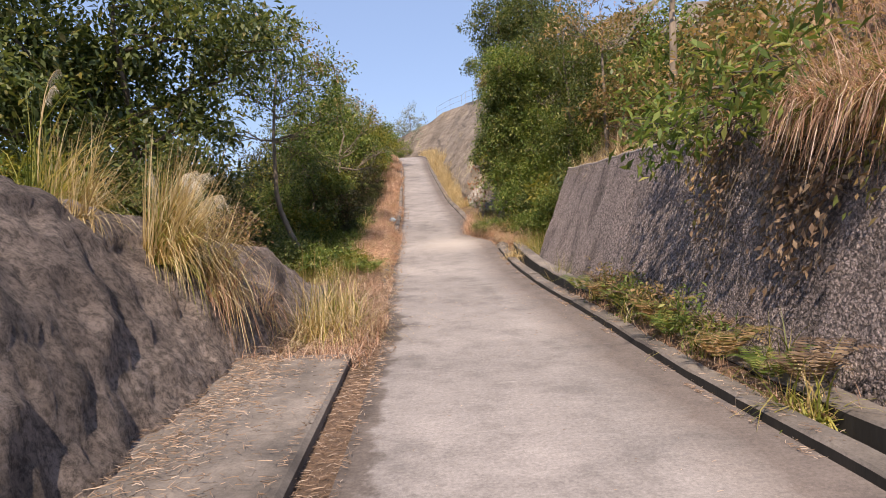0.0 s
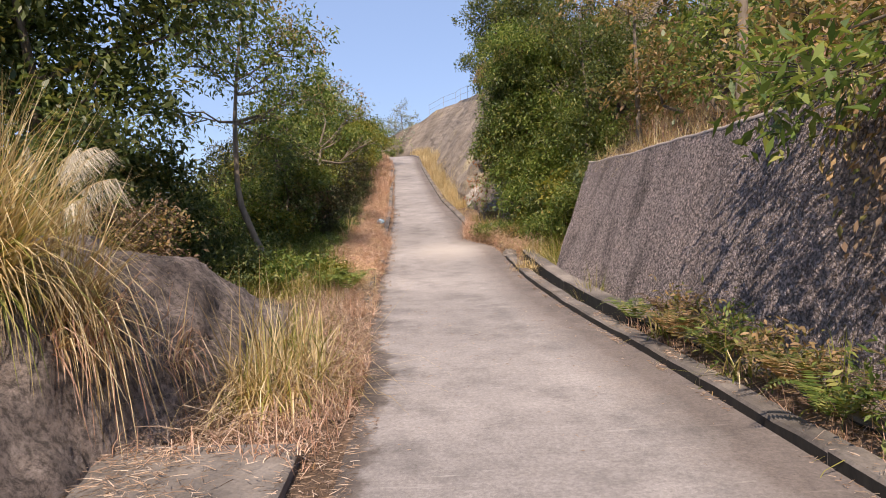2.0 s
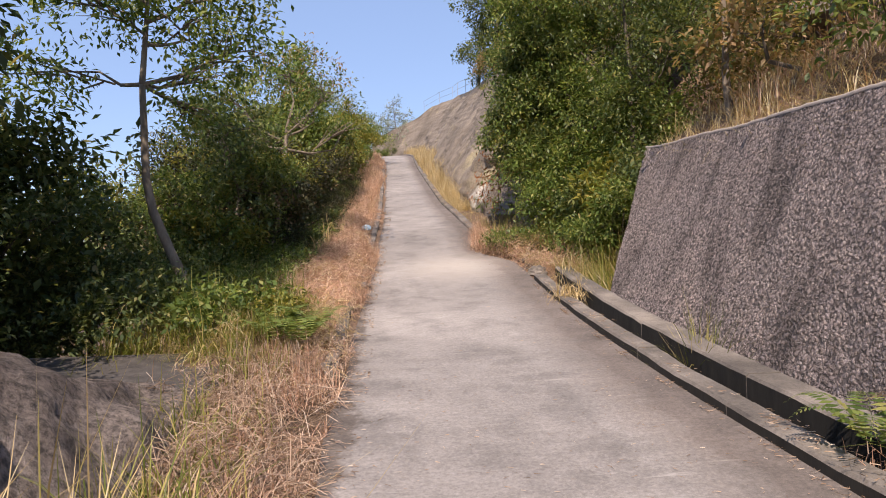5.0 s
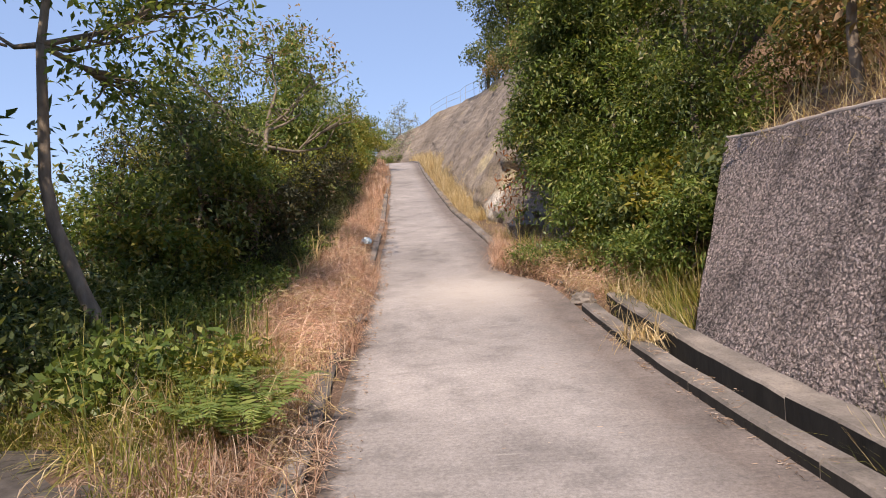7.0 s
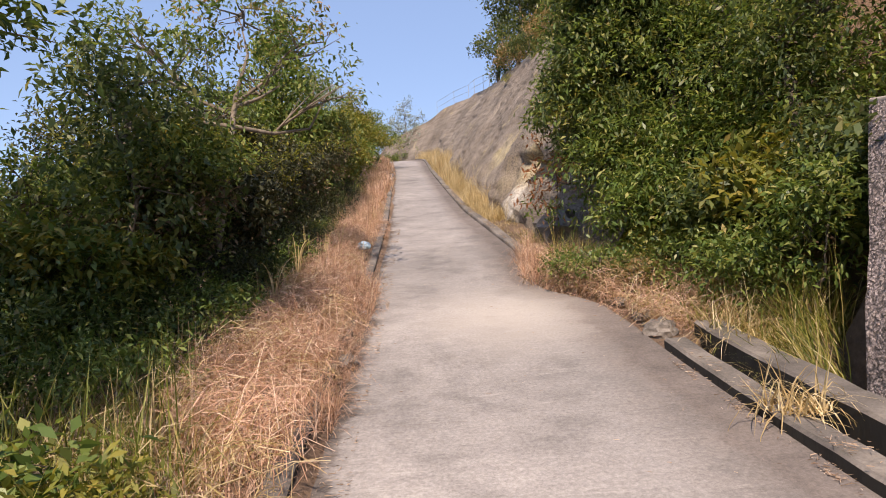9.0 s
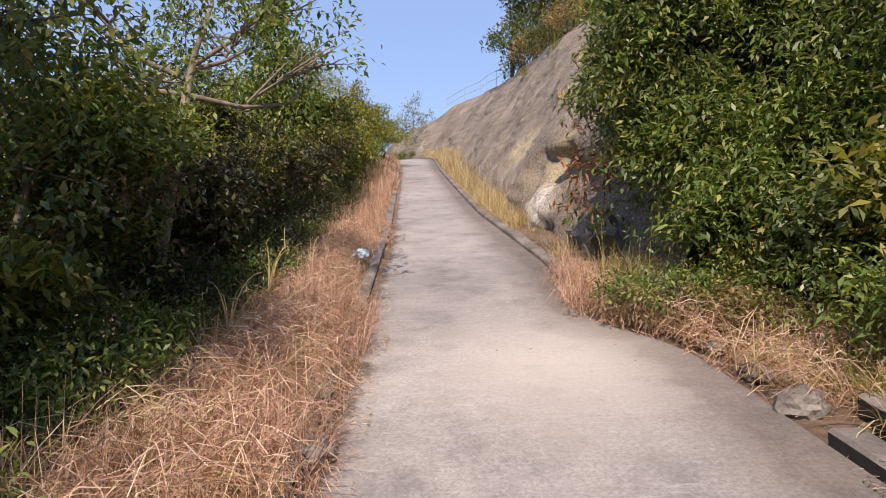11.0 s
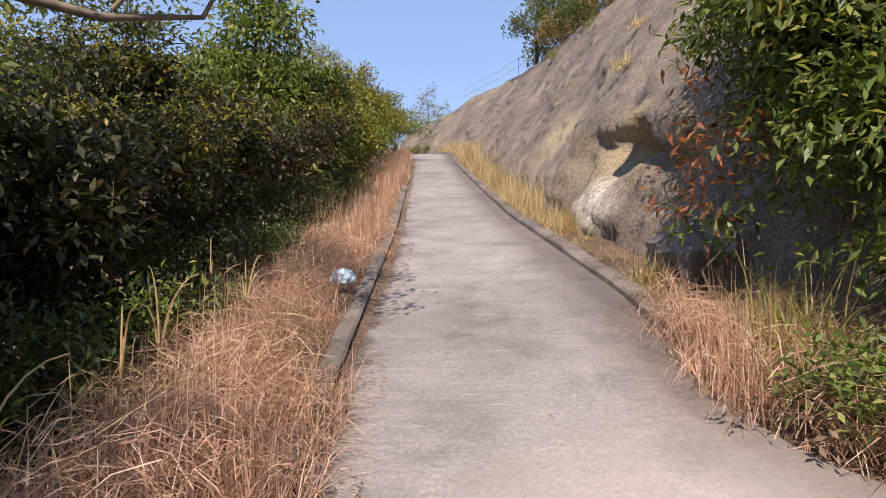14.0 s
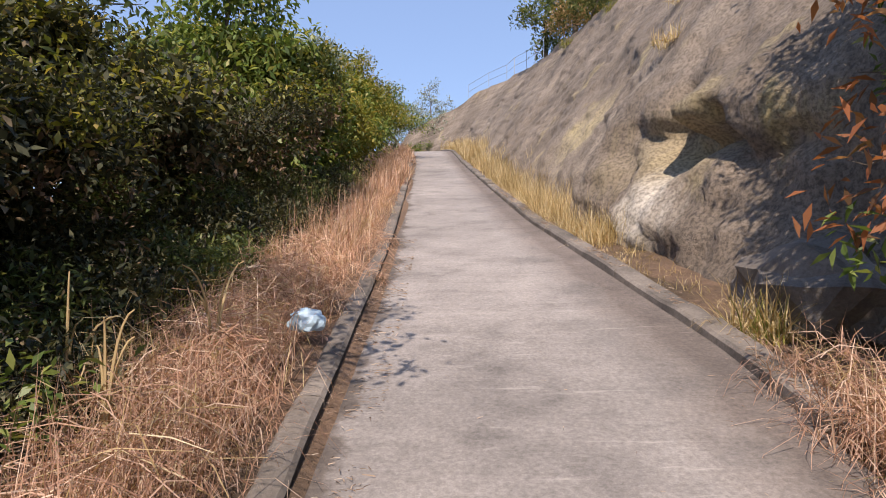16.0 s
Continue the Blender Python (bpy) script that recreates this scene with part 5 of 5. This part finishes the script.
tangle("tangled reddish stalks in the verge grass", np.concatenate([verge(rng, 6000, 14.4, 19.5, .15, 1.0, -1), verge(rng, 4000, 19.5, 24, .48, 1.0, -1)]), .38, .3, .0022, M_PINK, 501)
tangle("tangled straw stalks in the verge grass", np.concatenate([verge(rng, 2200, 12, 19.5, .15, 1.3, -1), verge(rng, 900, 19.5, 24, .48, 1.2, -1)]), .36, .32, .0022, M_STRAW, 502)
tangle("tangled reddish stalks below the hillside", verge(rng, 6500, 16.9, 21.3, .0, 1.5, 1), .30, .28, .0022, M_PINK, 503)
tangle("tangled straw stalks below the hillside", verge(rng, 2300, 16.9, 21.5, .1, 1.3, 1), .26, .3, .0022, M_STRAW, 504)
tangle("loose stalks fallen across the kerb", verge(rng, 420, 19.5, 26, .08, .45, -1), .16, .26, .0022, M_PINK, 506)
tangle("dead stalks fallen round the grass clump", verge(rng, 4000, 6.6, 12.8, .1, 1.4, -1), .2, .28, .0024, M_LITTER, 505)

# ---- ferns, reeds, stalks ----
def fern(place, n, length, label, seed, mat=M_FERN):
    rng = np.random.default_rng(seed)
    ob = thing("fern", (place[0], place[1], ground_z(*place) if len(place) < 3 else place[2]), label, "fern", "verge ferns")
    for k in range(n):
        a = 2 * math.pi * (k + rng.random() * .6) / n
        L = length * rng.uniform(.7, 1.15)
        q = []
        for s in np.linspace(.12, 1, 17):
            o = L * s * .8
            p = np.array([math.cos(a) * o, math.sin(a) * o, L * (1.55 * s - 1.15 * s * s)])
            out = np.array([math.cos(a), math.sin(a), 1.0 - 1.6 * s])
            for sd in (-1, 1):
                w = np.array([-math.sin(a) * sd, math.cos(a) * sd, -.12])
                ll = L * .30 * (1 - s) ** .7 * min(1, s * 4) + .012
                d = w * .9 + out * .35
                q.append([p, p + d * ll * .5 + out * ll * .16, p + d * ll, p + d * ll * .5 - out * ll * .12])
            q.append([p - np.array([0, 0, .003]), p + out * L * .03 + np.array([-math.sin(a), math.cos(a), 0]) * .003, p + out * L * .062, p + out * L * .03 - np.array([-math.sin(a), math.cos(a), 0]) * .003])
        part("frond", quads_mesh("frond", q, mat), ob)
    return ob


for i, p in enumerate([(-1.5, 12.5), (-1.78, 12.65), (-1.45, 12.95), (-2.6, 9.6), (2.75, 17.3), (-1.85, 13.1)]):
    fern((*p, ground_z(*p) + .1) if p[0] < 0 else (*p, float(road_z(*p)) - .05), 8, .55, "light green fern among the grass", 300 + i)


def reed(base, stems, height, label, seed, aim=(1, -.2), plume=True, hair=.16, reach=1.0):
    """Tall grass with arching stems and feathery heads."""
    rng = np.random.default_rng(seed)
    ob = thing("reed", base, label, "reed")
    for k in range(stems):
        d = np.array([aim[0] + rng.normal(0, .5), aim[1] + rng.normal(0, .5)])
        h = height * rng.uniform(.75, 1.1)
        r = .38 * h * rng.uniform(.4, 1.1) * reach
        pts = [(d[0] * r * s * s, d[1] * r * s * s, h * (s - .32 * s ** 3)) for s in np.linspace(0, 1, 9)]
        v, f = tube(pts, list(np.linspace(.009, .003, 9)), 5)
        stem = part("stem", mesh_of("stem", v, f, M_STRAW), ob)
        if plume:
            q = []
            for s in np.linspace(.72, 1.0, 60):
                p = np.array([d[0] * r * s * s, d[1] * r * s * s, h * (s - .32 * s ** 3)])
                for _ in range(2):
                    o = np.array([d[0], d[1], -1.5]) * .6 + rng.normal(0, .25, 3)
                    o *= hair / (np.linalg.norm(o) + 1e-6) * rng.uniform(.5, 1.2)
                    w = rng.normal(0, .0013, 3)
                    q.append([p - w, p + w, p + o + w * .3, p + o - w * .3])
            part("plume", quads_mesh("plume", q, M_PLUME), stem)
    m = 160 if plume else 70
    roots = np.stack([rng.normal(0, .12, m), rng.normal(0, .12, m), np.full(m, -.05)], 1)
    part("tuft", blade_mesh("tuft", blades(rng, roots, height * (.6 if plume else .4), .8 if plume else 1.6, .014 if plume else .006, 5, 1.3), M_GRASS if plume else M_PINK), ob)


reed((-3.15, 7.5, 1.35), 3, 1.55, "tall reed clump with feathery pale plumes", 401, (1.0, 0), hair=.26, reach=1.25)
reed((-3.9, 8.8, 1.3), 4, 2.5, "tall reed clump with feathery pale plumes", 402, (.9, -.1), hair=.24, reach=1.1)
reed((-3.83, 6.0, 1.9), 2, 2.4, "thin dry reed standing on the bank", 403, (.1, 0), hair=.08, reach=.4)
for i, (x, y) in enumerate([(-2.2, 19.0), (-2.4, 19.8), (-2.1, 20.4), (-2.5, 20.8), (-2.3, 18.2), (-2.0, 21.2)]):
    reed((x, y, ground_z(x, y)), 4, .95, "tall dry seed stalks on the verge", 410 + i, (.2, 0), False)


# ---- growth in the drain and over the wall ----
for i, y in enumerate(np.arange(4.2, 9.7, .27)):
    e = float(right_edge(y))
    x = e + (.3, .5, .4, .62)[i % 4]
    z = float(road_z(x, y)) + .04
    if i % 3 == 0:
        clump("grass_clump", (x, y, z), 150, .55, .14, M_GRASS, "strap-leaved green and dry tuft in the drain", seed=900 + i, lean=1.7, width=.016, bend=1.4, second=M_STRAW)
    elif i % 3 == 1:
        fern((x, y, z + .06), 8, .6, "withered rusty fern in the drain", 900 + i, (M_LEAF_RUST, M_LEAF_BROWN)[i % 2])
    else:
        fern((x, y, z + .04), 7, .5, "green fern growing in the drain", 900 + i, (M_LEAF, M_LEAF_RUST)[i % 4 == 1])
rng = np.random.default_rng(77)
b = blades(rng, np.array([(float(right_edge(y)) + d, y, float(road_z(2, y)) + .07) for y, d in zip(rng.uniform(4.0, 9.7, 2600), rng.uniform(.14, .75, 2600))]), .2, 2.6, .005, 3, 1.2, (-1, 0, 0), .35)
tagged(new("straw", blade_mesh("straw", b, M_PINK)), "matted dead straw over the drain's kerb", "grass", "", "stuff")


def vine(y, low, leaves, mat, label, seed):
    """A withered creeper hanging down the wall's face."""
    rng = np.random.default_rng(seed)
    top = Vector(wall_point(y, 1))
    ob = thing("vine", top, label, "vine", "creepers on the wall")
    q = []
    for k in range(3):
        yy = y + rng.normal(0, .12)
        pts = [Vector(wall_point(yy + .06 * math.sin(5 * v + k), v)) - top - Vector((.05 + .05 * rng.random(), 0, 0)) for v in np.linspace(1.02, low + .1 * k, 9)]
        v, f = tube(pts, list(np.linspace(.011, .004, 9)), 5)
        part("stem", mesh_of("stem", v, f, M_BARK), ob)
        for p, n in zip(pts, np.linspace(leaves, leaves * .3, 9)):
            m = int(n)
            c = np.array(p) + rng.normal(0, 1, (m, 3)) * (.06, .11, .11) - (.07, 0, 0)
            q.append(leaf_quads(rng, c, np.tile((-.6, 0, -.5), (m, 1)), .09, .4, .5))
    part("leaves", quads_mesh("leaves", np.concatenate(q), mat), ob)


for i, (y, low, n, m) in enumerate([(5.15, .42, 26, M_LEAF_BROWN), (5.5, .3, 24, M_LEAF_BROWN), (5.85, .5, 22, M_LEAF_BROWN), (4.6, .62, 20, M_LEAF_RUST), (6.9, .35, 16, M_LEAF_BROWN), (7.3, .6, 14, M_LEAF_RUST)]):
    vine(y, low, n, m, "withered brown creeper hanging down the wall", 950 + i)
for i, (x, y, z, n, h) in enumerate([(3.25, 5.2, 2.65, 240, .65), (3.3, 4.6, 2.6, 260, .7), (3.4, 5.8, 2.75, 200, .5), (3.8, 4.6, 2.95, 300, .6)]):
    clump("grass_clump", (x, y, z), n, h, .3, M_PINK, "long reddish dry grass hanging over the wall", lean=1.5, width=.010, seed=970 + i, bend=1.7, aim=(-1, .2, 0), aim_by=.6, second=M_STRAW)

# ---- bank's end ----
b = (-3.05, 9.0, .9)
tree("bush", b, cl((0, 0, .75, .45, .4, .35), (-.3, .1, 1.05, .4, .4, .28), (.3, 0, .6, .35, .35, .25), (.1, 0, 1.15, .3, .3, .2)), 2000, .06, M_LEAF_BROWN, "withered brown bracken behind the bank", "bush", seed=180, girth=.02, forks=6, extra=[(M_LEAF_RUST, cl((0, 0, .9, .5, .45, .35)), 600, "rusty curled fronds")])
for i, (x, y, h) in enumerate([(-2.5, 13.0, .55), (-2.15, 13.5, .5), (-2.8, 13.5, .6)]):
    tree("weed", (x, y), cl((0, 0, h * .55, .28, .28, h * .4), (.1, .1, h * .85, .2, .2, h * .2), (-.15, -.1, h * .7, .2, .2, h * .25)), 520, .085, M_LEAF, "broad-leaved green weed on the verge", "weed", seed=185 + i, girth=.012, slim=.5, group="verge weeds")

# ---- woods in the valley ----
rng = np.random.default_rng(88)
cx, cy = -9 - 55 * rng.random(900) ** 1.6, rng.uniform(-15, 75, 900)
heads = np.array([(x, y, ground_z(x, y) + 1.2 + 1.8 * rng.random()) for x, y in zip(cx, cy)])
v = rng.normal(0, 1, (900 * 45, 3))
v /= np.linalg.norm(v, axis=1)[:, None]
spots = np.repeat(heads, 45, axis=0) + v * (1.9, 1.9, 1.3) * rng.uniform(.5, 1.1, (len(v), 1))
tagged(new("woods", quads_mesh("woods", leaf_quads(rng, spots, v, .42, .6), M_LEAF_DARK)), "green woodland filling the valley", "woods", "", "stuff")

# ---- small things ----
def crumpled(name, place, size, mat, label, category, seed):
    rng = np.random.default_rng(seed)
    bm = bmesh.new()
    bmesh.ops.create_icosphere(bm, subdivisions=3, radius=1)
    for v in bm.verts:
        k = 1 + .35 * noise.noise(v.co * 2.3 + Vector((seed, 0, 0))) + .15 * noise.noise(v.co * 6)
        v.co = Vector((v.co.x * size[0] * k, v.co.y * size[1] * k, max(-.6, v.co.z) * size[2] * k))
    me = bpy.data.meshes.new(name)
    bm.to_mesh(me)
    bm.free()
    me.materials.append(mat)
    ob = new(name, me)
    ob.location = place
    return tagged(ob, label, category)


crumpled("plastic_bag", (-1.72, 21.95, ground_z(-1.72, 21.95) + .14), (.11, .08, .085), M_BAG, "crumpled pale blue plastic bag in dry grass", "litter", 3)
crumpled("paper_scrap", (-1.36, 18.4, float(road_z(-1.36, 18.4)) + .04), (.07, .05, .03), M_WHITE, "crumpled white paper scrap at the lane's edge", "litter", 5)
for i, (x, y, s, z) in enumerate([(1.6, 17.0, (.16, .12, .12), .03), (1.62, 17.6, (.08, .2, .07), .02), (1.56, 18.2, (.08, .16, .06), .02), (1.15, 20.2, (.08, .25, .08), .03), (-1.28, 16.6, (.10, .2, .07), .05), (-1.15, 12.0, (.08, .12, .1), .06)]):
    crumpled("stone_block", (x, y, float(road_z(x, y)) + z), s, M_OLD, "broken piece of weathered concrete kerb", "rubble", 20 + i)

rail = thing("handrail", (0, 0, 0), "thin grey steel handrail on top of the slope", "handrail")
tops = [Vector(slope_point(y, 1)) for y in np.arange(49, 62, 2.0)]
for p in tops:
    v, f = tube([p - Vector((0, 0, .3)), p + Vector((0, 0, 1.0))], [.018, .018], 6)
    part("post", mesh_of("post", v, f, M_STEEL), rail)
for h in (.5, .98):
    v, f = tube([p + Vector((0, 0, h)) for p in tops], [.012] * len(tops), 6)
    part("bar", mesh_of("bar", v, f, M_STEEL), rail)

crumpled("rock", (9.3, 18.6, ground_z(9.3, 18.6) + .2), (2.4, 1.3, 1.5), M_OLD, "bare grey rock outcrop on the hillside", "rock", 31)
crumpled("rock", (1.75, 22.7, float(road_z(1.7, 22.7)) + .1), (.42, .8, .42), M_OLD, "dark weathered ledge of rock at the slope's foot", "rock", 33)
